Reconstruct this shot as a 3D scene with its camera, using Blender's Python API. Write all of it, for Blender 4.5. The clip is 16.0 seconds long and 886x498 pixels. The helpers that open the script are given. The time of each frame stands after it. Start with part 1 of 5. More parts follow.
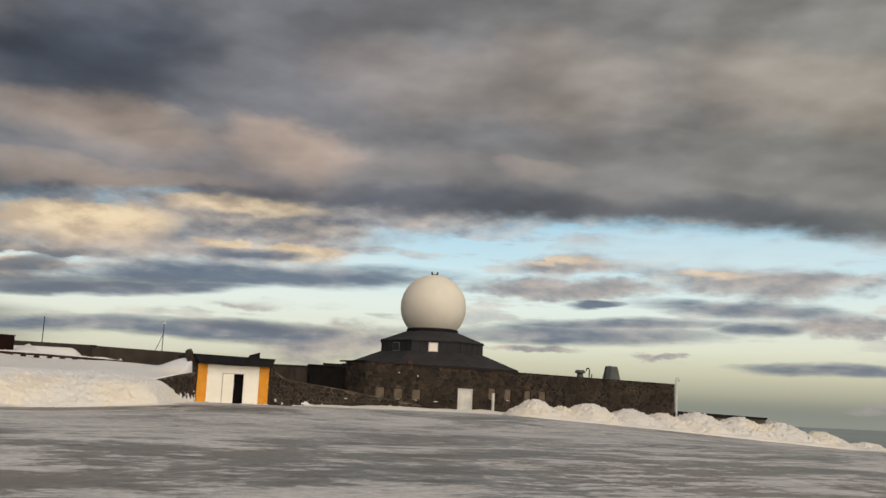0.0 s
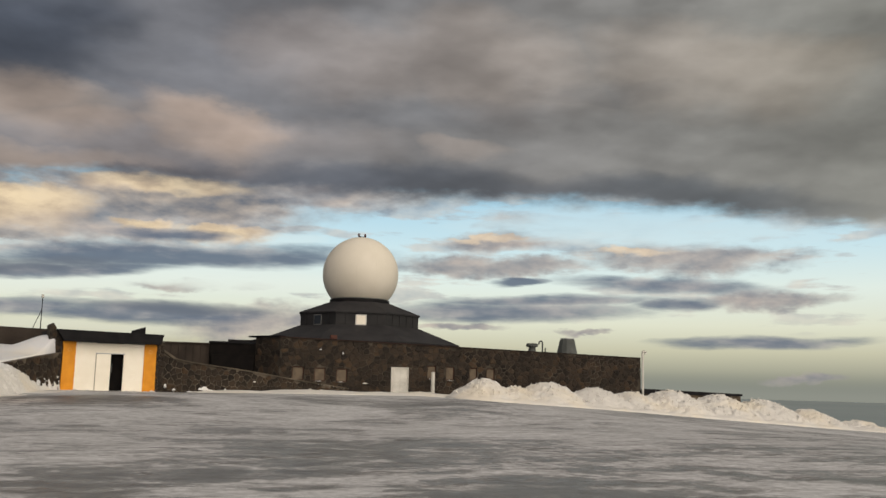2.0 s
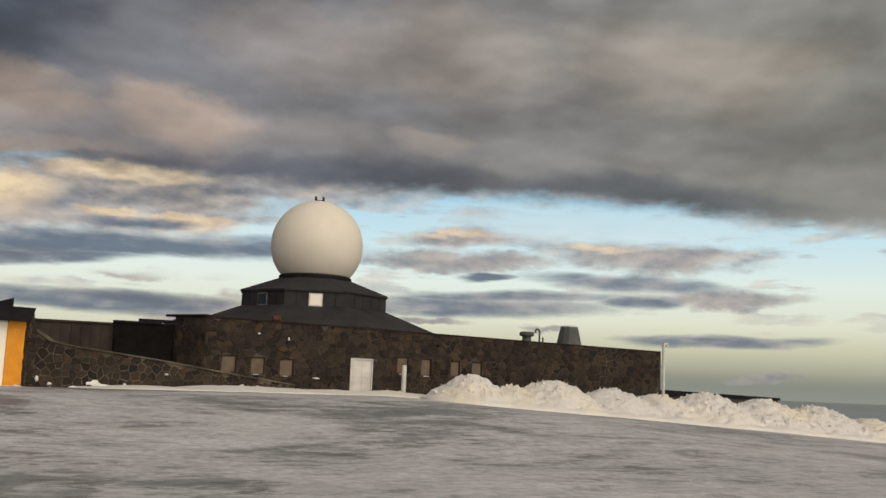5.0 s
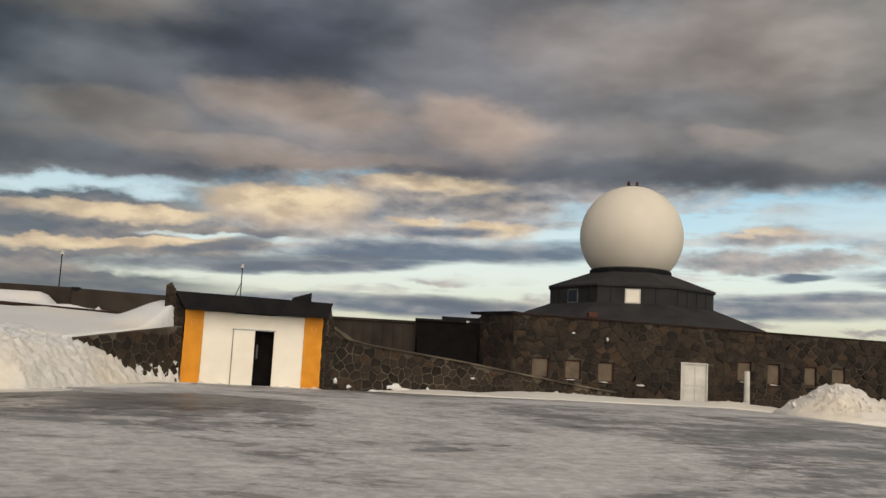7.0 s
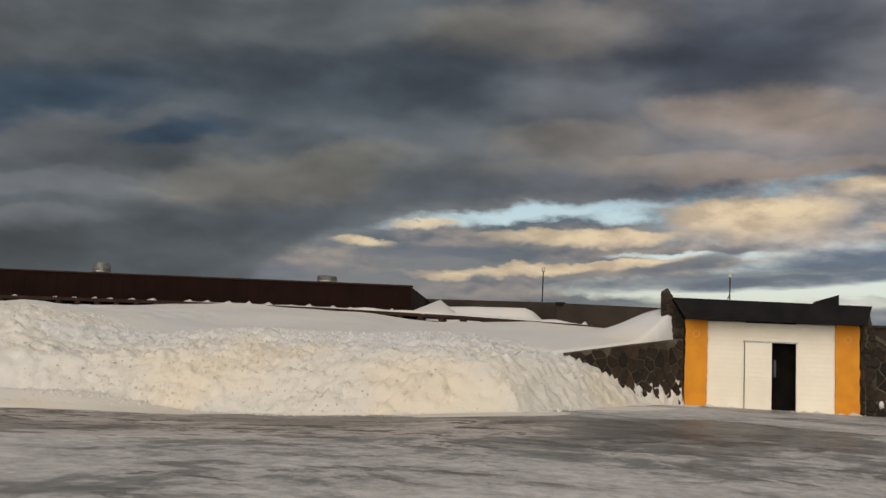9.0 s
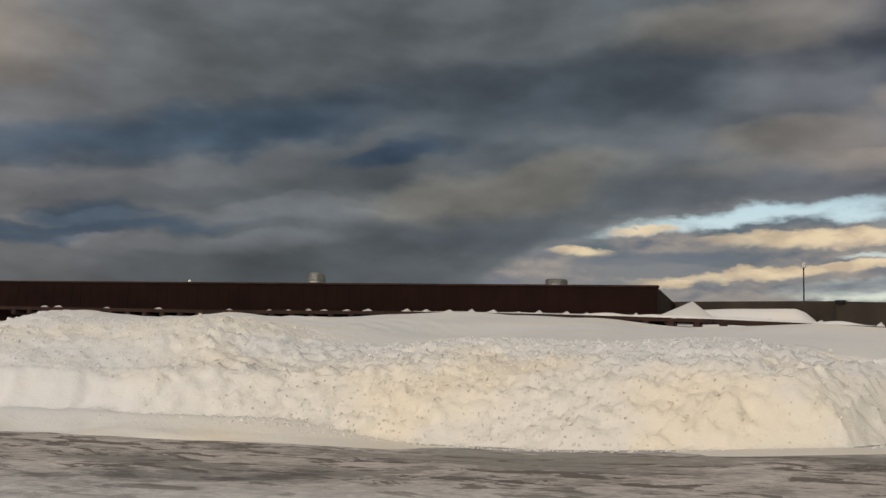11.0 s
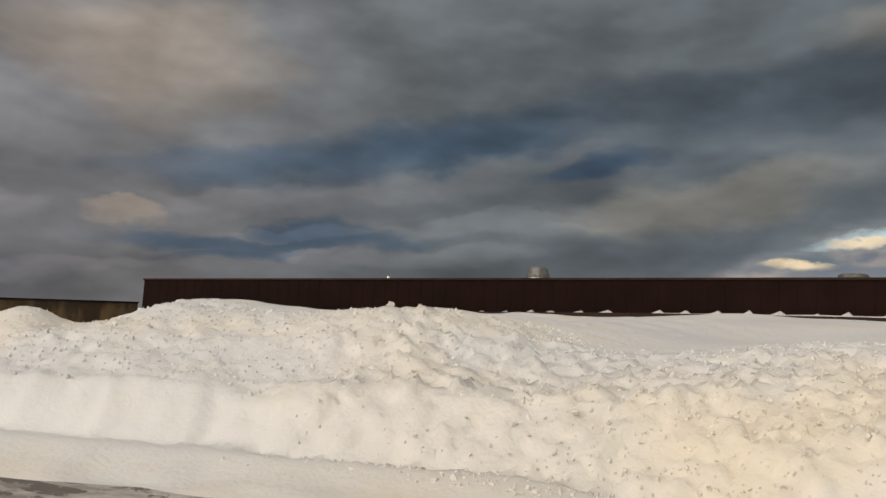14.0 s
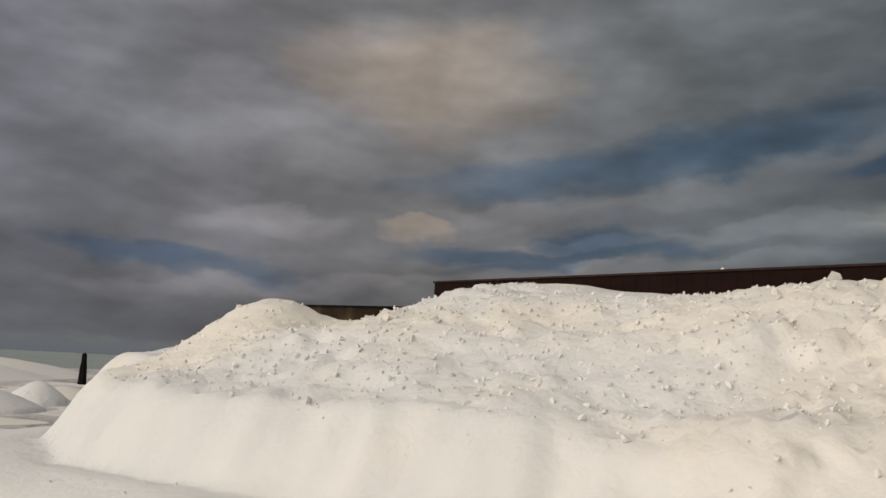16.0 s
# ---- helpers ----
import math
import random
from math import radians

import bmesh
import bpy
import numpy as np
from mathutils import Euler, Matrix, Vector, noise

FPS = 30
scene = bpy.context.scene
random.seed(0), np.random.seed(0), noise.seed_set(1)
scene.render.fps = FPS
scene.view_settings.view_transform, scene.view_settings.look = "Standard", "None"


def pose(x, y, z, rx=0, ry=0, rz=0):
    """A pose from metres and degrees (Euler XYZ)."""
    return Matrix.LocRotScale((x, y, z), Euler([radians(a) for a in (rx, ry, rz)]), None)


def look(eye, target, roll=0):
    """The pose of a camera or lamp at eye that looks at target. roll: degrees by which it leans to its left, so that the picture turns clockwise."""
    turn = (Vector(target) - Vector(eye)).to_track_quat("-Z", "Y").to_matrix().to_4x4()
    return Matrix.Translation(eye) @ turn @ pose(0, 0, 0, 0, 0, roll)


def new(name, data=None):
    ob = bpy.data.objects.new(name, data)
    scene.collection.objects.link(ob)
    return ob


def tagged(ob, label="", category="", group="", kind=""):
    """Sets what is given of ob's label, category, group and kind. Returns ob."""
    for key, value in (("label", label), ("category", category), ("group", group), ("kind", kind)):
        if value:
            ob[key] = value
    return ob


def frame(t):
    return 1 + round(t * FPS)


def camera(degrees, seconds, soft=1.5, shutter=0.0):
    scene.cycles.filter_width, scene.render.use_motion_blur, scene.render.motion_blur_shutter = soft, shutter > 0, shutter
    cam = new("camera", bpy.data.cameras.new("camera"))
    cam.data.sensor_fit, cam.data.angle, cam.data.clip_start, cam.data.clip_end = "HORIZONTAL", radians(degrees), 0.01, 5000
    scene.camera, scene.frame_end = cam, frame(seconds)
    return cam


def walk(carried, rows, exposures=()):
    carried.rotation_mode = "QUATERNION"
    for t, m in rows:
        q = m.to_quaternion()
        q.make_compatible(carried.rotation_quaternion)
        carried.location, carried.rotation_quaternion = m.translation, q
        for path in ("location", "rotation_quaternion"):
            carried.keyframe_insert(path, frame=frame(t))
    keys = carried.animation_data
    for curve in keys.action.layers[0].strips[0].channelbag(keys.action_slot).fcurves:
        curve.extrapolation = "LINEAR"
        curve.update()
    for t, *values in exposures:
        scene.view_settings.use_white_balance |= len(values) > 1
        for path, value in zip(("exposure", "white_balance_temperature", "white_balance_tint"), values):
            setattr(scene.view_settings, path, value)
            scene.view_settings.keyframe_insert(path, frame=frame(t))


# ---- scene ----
cam = camera(49.7, 16.0)
PATH = [
    (0, (-21.528, -72.759, 1.186), (-21.009, -70.853, 1.502), 2.5),
    (0.5, (-20.918, -69.534, 1.255), (-20.366, -67.638, 1.572), 2.2),
    (1, (-20.062, -66.686, 1.337), (-19.471, -64.798, 1.631), 1.9),
    (1.5, (-19.366, -63.595, 1.467), (-18.714, -61.721, 1.72), 1.8),
    (2, (-18.527, -60.959, 1.358), (-17.856, -59.095, 1.635), 1.4),
    (2.5, (-17.783, -58.452, 1.494), (-17.086, -56.595, 1.749), 1.6),
    (3, (-17.195, -56.184, 1.43), (-16.484, -54.336, 1.711), 1.9),
    (5.3, (-13.999, -46.776, 1.466), (-13.262, -44.935, 1.726), 2.3),
    (5.5, (-13.914, -46.264, 1.442), (-13.212, -44.408, 1.691), 2.6),
    (6, (-13.484, -44.502, 1.564), (-12.927, -42.596, 1.804), 3.0),
    (6.5, (-13.354, -42.702, 1.453), (-13.004, -40.749, 1.702), 2.8),
    (7, (-13.436, -41.165, 1.477), (-13.303, -39.185, 1.724), 3.1),
    (7.5, (-13.575, -39.746, 1.426), (-13.657, -37.763, 1.675), 3.1),
    (8, (-14.051, -38.309, 1.409), (-14.398, -36.357, 1.668), 2.8),
    (8.5, (-14.626, -37.188, 1.355), (-15.224, -35.298, 1.62), 3.6),
    (9, (-15.232, -36.131, 1.37), (-16.034, -34.315, 1.607), 2.9),
    (9.5, (-15.958, -35.102, 1.375), (-16.909, -33.361, 1.629), 2.9),
    (10, (-16.676, -34.213, 1.378), (-17.734, -32.534, 1.628), 3.3),
    (10.2, (-16.942, -33.739, 1.439), (-18.03, -32.077, 1.674), 2.7),
    (12.3, (-20.789, -29.519, 1.413), (-22.11, -28.04, 1.671), 3.0),
    (12.5, (-21.182, -29.169, 1.412), (-22.52, -27.704, 1.664), 2.8),
    (13, (-22.143, -28.335, 1.401), (-23.532, -26.916, 1.636), 3.4),
    (13.5, (-23.133, -27.538, 1.415), (-24.576, -26.176, 1.662), 3.8),
    (14, (-24.164, -26.769, 1.401), (-25.664, -25.47, 1.652), 3.3),
    (14.5, (-25.303, -26.034, 1.391), (-26.882, -24.826, 1.613), 4.2),
    (15, (-26.52, -25.367, 1.37), (-28.174, -24.264, 1.591), 3.3),
    (15.5, (-28.099, -24.684, 1.368), (-29.829, -23.703, 1.58), 4.1),
    (16, (-29.539, -24.278, 1.382), (-31.356, -23.475, 1.622), 3.3),
]
walk(cam, [(t, look(eye, target, roll)) for t, eye, target, roll in PATH], exposures=((0, 0.0), (7.5, 0.0), (9, -0.14), (10.2, -0.1), (12.5, 0.05), (16, 0.12)))

# ---- light ----
SUN_AZ, SUN_EL = 170.0, 28.0            # compass degrees from +y towards +x, and height of the low veiled sun


def sun_dir():
    a, e = radians(SUN_AZ), radians(SUN_EL)
    return Vector((math.sin(a) * math.cos(e), math.cos(a) * math.cos(e), math.sin(e)))


lamp = new("sun", bpy.data.lights.new("sun", "SUN"))
lamp.data.energy, lamp.data.angle, lamp.data.color = 2.9, radians(85), (1.0, 0.875, 0.745)
lamp.matrix_world = look(sun_dir() * 100, (0, 0, 0))

world = bpy.data.worlds.new("sky")
scene.world = world
world.use_nodes = True


class Nodes:
    """Short hand for building node trees."""

    def __init__(self, tree):
        self.tree = tree
        tree.nodes.clear()

    def put(self, kind, ins=(), **props):
        n = self.tree.nodes.new(kind)
        for k, v in props.items():
            setattr(n, k, v)
        for k, v in (ins.items() if isinstance(ins, dict) else enumerate(ins)):
            self.wire(v, n.inputs[k])
        return n

    def wire(self, v, socket):
        if isinstance(v, bpy.types.NodeSocket):
            self.tree.links.new(v, socket)
        elif v is not None:
            socket.default_value = v

    def math(self, op, a, b=None, c=None, clamp=False):
        n = self.put("ShaderNodeMath", (a, b, c), operation=op, use_clamp=clamp)
        return n.outputs[0]

    def smooth(self, v, lo, hi, a=0.0, b=1.0):
        n = self.put("ShaderNodeMapRange", {"Value": v, "From Min": lo, "From Max": hi, "To Min": a, "To Max": b}, interpolation_type="SMOOTHSTEP")
        return n.outputs[0]

    def mix(self, f, a, b, mode="MIX"):
        n = self.put("ShaderNodeMix", data_type="RGBA", blend_type=mode)
        for v, s in ((f, n.inputs[0]), (a, n.inputs[6]), (b, n.inputs[7])):
            self.wire(v if not isinstance(v, tuple) or len(v) == 4 else (*v, 1), s)
        return n.outputs[2]

    def noise(self, vec, scale, detail=4.0, rough=0.55, warp=0.0, dims="3D"):
        n = self.put("ShaderNodeTexNoise", {"Vector": vec, "Scale": scale, "Detail": detail, "Roughness": rough, "Distortion": warp}, noise_dimensions=dims)
        return n.outputs[0]

    def ramp(self, v, stops):
        n = self.put("ShaderNodeValToRGB", (v,))
        e = n.color_ramp.elements
        while len(e) < len(stops):
            e.new(0.5)
        for el, (p, c) in zip(e, stops):
            el.position, el.color = p, (*c, 1)
        return n.outputs[0]


# Clouds, as places on the sky: azimuth, elevation, half width, half height and lean, all in degrees.
BODIES_EAST = [(0.7, 9.2, 12.3, 2.02, 6), (10.4, 10.9, 7.3, 1.01, 1), (22.7, 7.0, 6.2, 0.57, 1), (23.3, 8.5, 3.3, 0.54, 1), (34.4, 7.5, 5.8, 0.83, -1), (8.8, 3.2, 4.5, 1.06, 5), (38.8, 5.0, 4.0, 0.52, 2), (28.4, 3.1, 1.4, 0.16, 2), (20.4, 3.4, 2.7, 0.23, 0), (4.0, 5.2, 2.7, 0.33, 2), (8.5, 5.4, 1.3, 0.23, 3), (40.2, 0.7, 1.9, 0.27, 4), (23.8, 9.6, 1.8, 0.47, 6)]
BODIES_WEST = [(-35.6, 5.6, 7.9, 1.09, 2), (-23.5, 7.6, 3.1, 0.87, -3), (-15.3, 7.8, 5.4, 0.74, 4), (-11.1, 7.1, 7.9, 0.5, 3), (-19.9, 4.6, 5.1, 0.87, 3), (-15.6, 6.0, 8.1, 0.4, 4), (-5.5, 9.3, 4.7, 1.39, 3), (3.9, 10.4, 5.7, 1.26, -2), (-11.4, 6.1, 4.6, 0.69, 5), (-13.5, 7.7, 3.2, 0.56, 7)]
GAPS_EAST = [(-3.7, 4.9, 6.9, 0.54, 4), (7.9, 5.8, 5.3, 0.87, 1), (-1.8, 2.5, 5.8, 0.45, 0), (31.5, 9.3, 10.3, 1.1, -2), (10.0, 8.1, 2.4, 0.34, 3)]
GAPS_WEST = [(-18.5, 9.1, 7.8, 0.51, 6), (-2.8, 5.5, 12.3, 0.65, 3), (-8.9, 6.9, 4.7, 0.2, 1), (-13.8, 9.2, 2.4, 0.55, 2), (5.4, 6.1, 6.7, 0.61, 3), (-8.7, 4.9, 7.1, 0.51, 2)]
DARK_EAST = [(3.6, 6.9, 11.6, 0.69, 2), (-3.4, 5.6, 7.3, 0.38, 4), (-5.3, 3.5, 5.7, 0.5, 3), (2.1, 3.5, 6.2, 0.55, 0), (23.6, 4.3, 8.6, 0.63, 1), (26.2, 5.0, 6.8, 0.4, 2), (33.5, 5.9, 6.2, 0.51, -3), (24.5, 6.1, 1.8, 0.2, 3), (38.5, 2.7, 5.2, 0.37, 1), (3.9, 8.2, 3.8, 0.33, 2), (33.4, 4.8, 2.6, 0.45, -2)]
DARK_WEST = [(4.4, 3.9, 5.1, 0.37, 0), (-24.6, 6.5, 4.2, 0.4, 3), (-5.5, 5.7, 2.6, 0.3, 1), (-36.5, 4.7, 6.9, 0.64, 3), (-8.0, 5.6, 7.9, 0.51, 4), (-9.1, 6.6, 4.1, 0.32, 12), (-13.2, 3.4, 1.4, 0.25, 1)]
LIT = [(-8.2, 9.4, 1.5, 0.8, 2), (-3.6, 9.4, 2.3, 1.02, 1), (1.0, 11.0, 2.1, 0.46, 1), (6.2, 8.4, 3.1, 0.43, 1), (22.6, 8.7, 2.0, 0.17, 1), (31.1, 7.9, 1.9, 0.2, -1), (3.1, 8.6, 0.8, 0.26, 0), (-5.7, 9.3, 4.0, 0.84, 4), (-13.1, 7.9, 2.5, 0.31, 5), (-11.6, 6.5, 3.8, 0.25, 5), (7.2, 8.6, 2.0, 0.27, 0), (2.8, 8.7, 1.0, 0.23, 0)]
LIT_WEST = [(-28.4, 7.0, 1.7, 0.27, -1), (-15.3, 8.0, 5.4, 0.37, 2), (-5.6, 9.7, 4.2, 0.73, 2), (-15.7, 6.1, 8.0, 0.24, 4), (3.5, 11.1, 4.0, 0.41, 0), (-23.3, 5.4, 1.7, 0.2, 4), (-24.9, 8.3, 1.7, 0.17, 2), (2.0, 8.7, 1.2, 0.19, -5), (6.7, 8.5, 1.7, 0.31, -2)]
SWELL_LIGHT = [(-7.3, 15.4, 4.5, 1.1, 3), (0.6, 13.4, 12.2, 1.36, 4), (6.9, 15.2, 6.0, 0.86, -11), (13.2, 19.6, 6.3, 1.79, 0), (22.4, 19.7, 6.1, 2.01, -8), (20.6, 14.2, 2.2, 0.53, -3), (36.3, 18.9, 6.5, 1.91, -8), (11.6, 10.9, 1.4, 0.34, 0)]
SWELL_WEST = [(-33.7, 11.0, 7.6, 1.16, 11), (-16.7, 13.9, 5.5, 1.0, 1), (-5.5, 15.1, 5.8, 1.3, -1), (5.7, 15.3, 3.9, 1.29, -10), (-18.2, 20.3, 8.1, 1.09, 2), (-10.6, 12.2, 10.1, 0.73, 0), (-65.6, 17.5, 4.6, 2.09, 4), (-67.4, 8.1, 1.8, 0.43, 3), (-38.7, 9.5, 2.2, 0.47, 11), (-66.8, 17.8, 7.0, 2.4, 0), (-37.7, 10.0, 4.3, 0.81, 9)]
SWELL_PALE = [(-46.8, 11.7, 7.5, 0.87, 10), (-46.7, 8.7, 5.4, 0.34, 4), (-46.4, 7.0, 3.6, 0.37, 4), (-58.2, 7.9, 3.5, 0.26, 2), (-57.0, 6.6, 1.2, 0.16, 6), (-61.6, 9.6, 3.8, 0.51, 9), (-47.6, 8.8, 4.3, 0.39, 7), (-50.3, 6.8, 5.8, 0.42, 5), (-45.4, 12.2, 5.6, 0.85, 11), (-48.7, 11.3, 8.9, 0.79, 11), (-75.9, 4.2, 9.4, 0.39, 4), (-48.2, 6.8, 3.6, 0.26, 5), (-57.4, 6.3, 0.8, 0.17, 6), (-77.0, 7.9, 3.5, 0.52, 1)]
SWELL_DEEP = [(-6.4, 19.1, 6.4, 2.57, 4), (-2.9, 11.1, 8.4, 0.45, 5), (15.3, 11.6, 10.6, 1.01, 0), (32.8, 11.0, 10.3, 1.09, -4), (-30.8, 15.6, 9.9, 1.92, 11), (-31.4, 15.6, 9.1, 1.95, 1)]
SWELL_DARK = [(-0.8, 17.0, 3.1, 0.83, -5), (20.8, 16.1, 5.7, 0.8, 3), (28.8, 17.4, 3.7, 0.65, 1), (-22.0, 11.0, 5.5, 1.14, 1), (-36.3, 7.8, 6.4, 1.15, 2), (-5.8, 17.9, 8.3, 1.28, 4), (-41.8, 11.7, 3.0, 0.91, 9), (-54.4, 9.3, 4.3, 0.53, 7), (-22.9, 10.2, 3.7, 0.96, -3)]
SWELL_BLUE = [(-51.2, 13.1, 8.4, 0.99, 9), (-57.1, 7.2, 5.7, 0.39, 6), (-39.4, 12.6, 2.8, 0.47, 12), (-63.0, 6.7, 4.5, 0.44, 2), (-51.2, 13.1, 7.9, 1.07, 11), (-55.0, 12.4, 9.2, 0.86, 8), (-81.7, 5.1, 5.0, 0.56, -6), (-60.9, 6.2, 3.1, 0.34, 7), (-57.3, 7.9, 2.7, 0.47, 2)]
# how low the deck hangs: place along the horizon from west to east, elevation
RIM = [(0.10, 0.0), (0.135, 3.0), (0.165, 6.0), (0.195, 7.5), (0.235, 8.8), (0.31, 9.8), (0.40, 10.1), (0.49, 11.2), (0.62, 10.9), (0.73, 10.9), (0.82, 10.6), (0.905, 9.5), (1.0, 8.6)]


def build_sky():
    w = Nodes(world.node_tree)
    way = w.put("ShaderNodeTexCoord").outputs["Generated"]
    x, y, z = w.put("ShaderNodeSeparateXYZ", (way,)).outputs
    az = w.math("MULTIPLY", w.math("ARCTAN2", x, y), 57.2958)
    el = w.math("MULTIPLY", w.math("ARCSINE", z), 57.2958)
    # clear sky: a physical sky, paler and yellower in the haze near the horizon
    nishita = w.put("ShaderNodeTexSky", sky_type="NISHITA", sun_disc=False, sun_elevation=radians(SUN_EL), sun_rotation=radians(SUN_AZ), air_density=1.2, dust_density=1.5)
    clear = w.mix(1.0, nishita.outputs[0], (0.10, 0.10, 0.10), "MULTIPLY")
    haze = w.ramp(w.math("DIVIDE", el, 24.0), [(0.0, (0.19, 0.21, 0.18)), (0.045, (0.40, 0.40, 0.31)), (0.09, (0.60, 0.585, 0.43)), (0.15, (0.78, 0.79, 0.63)), (0.24, (0.80, 0.89, 0.82)), (0.34, (0.62, 0.82, 0.88)), (0.46, (0.41, 0.68, 0.84)), (0.7, (0.28, 0.45, 0.62)), (1.0, (0.2, 0.33, 0.5))])
    clear = w.mix(0.88, clear, haze)

    def field(sx, sy, seed):
        return w.put("ShaderNodeCombineXYZ", (w.math("MULTIPLY", az, sx), w.math("MULTIPLY", el, sy), seed)).outputs[0]

    def push(at, cloud, amount):
        """Places moved about by a turbulence, so that no edge is even."""
        c = w.put("ShaderNodeVectorMath", (cloud, (0.5, 0.5, 0.5)), operation="SUBTRACT").outputs[0]
        return w.put("ShaderNodeVectorMath", (c, amount, at), operation="MULTIPLY_ADD").outputs[0]

    def turbulence(at, scale, detail, rough):
        return w.put("ShaderNodeTexNoise", {"Vector": at, "Scale": scale, "Detail": detail, "Roughness": rough}).outputs["Color"]

    def lit_side(at, scale, detail, rough, up):
        """Positive where a billow faces up and towards the light."""
        above = w.put("ShaderNodeVectorMath", (at, up), operation="ADD").outputs[0]
        return w.math("SUBTRACT", w.noise(at, scale, detail, rough), w.noise(above, scale, detail, rough))

    spot = w.put("ShaderNodeCombineXYZ", (az, el, 1.0)).outputs[0]
    puffs = field(0.42, 0.95, 1.0)
    wisps = field(0.14, 0.75, 5.0)
    folds = field(0.11, 0.23, 2.0)
    soft_edge = push(spot, turbulence(wisps, 1.0, 5.0, 0.55), (3.4, 0.95, 0.0))
    puffy = push(push(spot, turbulence(puffs, 0.8, 5.0, 0.55), (2.3, 1.25, 0.0)), turbulence(puffs, 2.6, 3.0, 0.5), (0.7, 0.45, 0.0))
    drift = push(spot, turbulence(folds, 1.5, 5.0, 0.55), (6.5, 3.0, 0.0))
    veil = w.noise(wisps, 1.1, 5, 0.55)
    lump = w.noise(puffs, 0.9, 5, 0.55)
    fold = w.noise(folds, 1.1, 4, 0.42)
    crest = w.math("MULTIPLY_ADD", lit_side(puffs, 0.9, 5, 0.5, (-0.12, 0.34, 0.0)), 2.4, 0.46, clamp=True)
    crease = lit_side(folds, 1.4, 4, 0.45, (-0.05, 0.16, 0.0))

    def cover(at, rows, inner, outer, edge, billow=False):
        """How far a bank of clouds covers the sky: 1 in the heart of each, 0 past its rim. billow: crisp above, fading out below."""
        most = None
        for a, e, ra, re, lean in rows:
            c, s = math.cos(radians(lean)), math.sin(radians(lean))
            u = w.put("ShaderNodeVectorMath", (at, (c / ra, s / ra, -(a * c + e * s) / ra)), operation="DOT_PRODUCT").outputs["Value"]
            v = w.put("ShaderNodeVectorMath", (at, (-s / re, c / re, (a * s - e * c) / re)), operation="DOT_PRODUCT").outputs["Value"]
            if billow:
                v = w.math("MAXIMUM", w.math("MULTIPLY", v, 1.25), w.math("MULTIPLY", v, -0.7))
            o = w.smooth(w.math("MULTIPLY_ADD", u, u, w.math("MULTIPLY_ADD", v, v, edge)), outer ** 2, inner ** 2)
            most = o if most is None else w.math("MAXIMUM", most, o)
        return most

    def lay(colour, at, rows, inner, outer, amount, tint, edge, billow=False):
        return w.mix(w.math("MULTIPLY", cover(at, rows, inner, outer, edge, billow), amount), colour, tint)

    def scaled(colour, gain):
        return w.mix(1.0, colour, gain, "MULTIPLY")

    def fray(v, k):
        return w.math("MULTIPLY_ADD", v, k, -0.5 * k)

    woolly, streaky, folded = fray(lump, 2.2), fray(veil, 2.6), fray(fold, 3.0)

    # the great deck overhead; its rim comes down to the sea in the north-west
    rim = w.ramp(w.math("DIVIDE", w.math("ADD", az, 50.0), 100.0), [(v, (h / 20,) * 3) for v, h in RIM])
    rim = w.math("MULTIPLY", rim, 20.0)
    deck = w.smooth(w.math("SUBTRACT", w.put("ShaderNodeSeparateXYZ", (puffy,)).outputs[1], rim), -0.55, 0.75)

    colour = clear
    thin = w.math("MULTIPLY", w.smooth(el, 2.0, 5.0), w.smooth(w.math("ADD", veil, w.smooth(el, 5.0, 10.0, -0.03, 0.05)), 0.51, 0.60, 0.0, 0.6))
    colour = w.mix(thin, colour, w.mix(crest, (0.30, 0.32, 0.36), (0.72, 0.64, 0.55)))
    west_cloud = w.mix(w.smooth(veil, 0.36, 0.62), (0.105, 0.128, 0.152), (0.205, 0.212, 0.222))
    colour = w.mix(w.math("MULTIPLY", w.smooth(az, -4.0, -14.0, 0.0, 0.95), w.smooth(el, 0.4, 1.6)), colour, west_cloud)
    grey = w.mix(crest, (0.235, 0.24, 0.265), (0.56, 0.48, 0.42))
    colour = lay(colour, puffy, BODIES_EAST, 0.35, 1.35, 0.92, grey, woolly)
    colour = lay(colour, puffy, BODIES_WEST, 0.3, 1.35, 0.9, w.mix(crest, (0.15, 0.165, 0.195), (0.44, 0.375, 0.315)), woolly)
    colour = w.mix(w.math("MULTIPLY", w.math("MAXIMUM", cover(soft_edge, GAPS_EAST, 0.35, 1.3, streaky), cover(puffy, GAPS_WEST, 0.3, 1.35, woolly)), 0.94), colour, w.mix(0.22, clear, (0.84, 0.84, 0.76)))
    warm = w.mix(w.smooth(lump, 0.34, 0.66), (0.56, 0.455, 0.36), (0.84, 0.68, 0.49))
    colour = lay(colour, puffy, LIT, 0.0, 1.45, 0.9, warm, woolly, True)
    colour = lay(colour, puffy, LIT_WEST, 0.0, 1.45, 0.92, w.mix(w.smooth(lump, 0.34, 0.66), (0.56, 0.44, 0.31), (0.90, 0.72, 0.47)), woolly, True)
    slate = w.mix(w.math("MULTIPLY", crest, w.smooth(veil, 0.4, 0.6)), (0.115, 0.15, 0.21), (0.34, 0.33, 0.345))
    colour = lay(colour, soft_edge, DARK_EAST, 0.3, 1.32, 0.92, slate, streaky)
    colour = lay(colour, soft_edge, DARK_WEST, 0.3, 1.35, 0.85, w.mix(veil, (0.105, 0.135, 0.18), (0.22, 0.23, 0.25)), streaky)

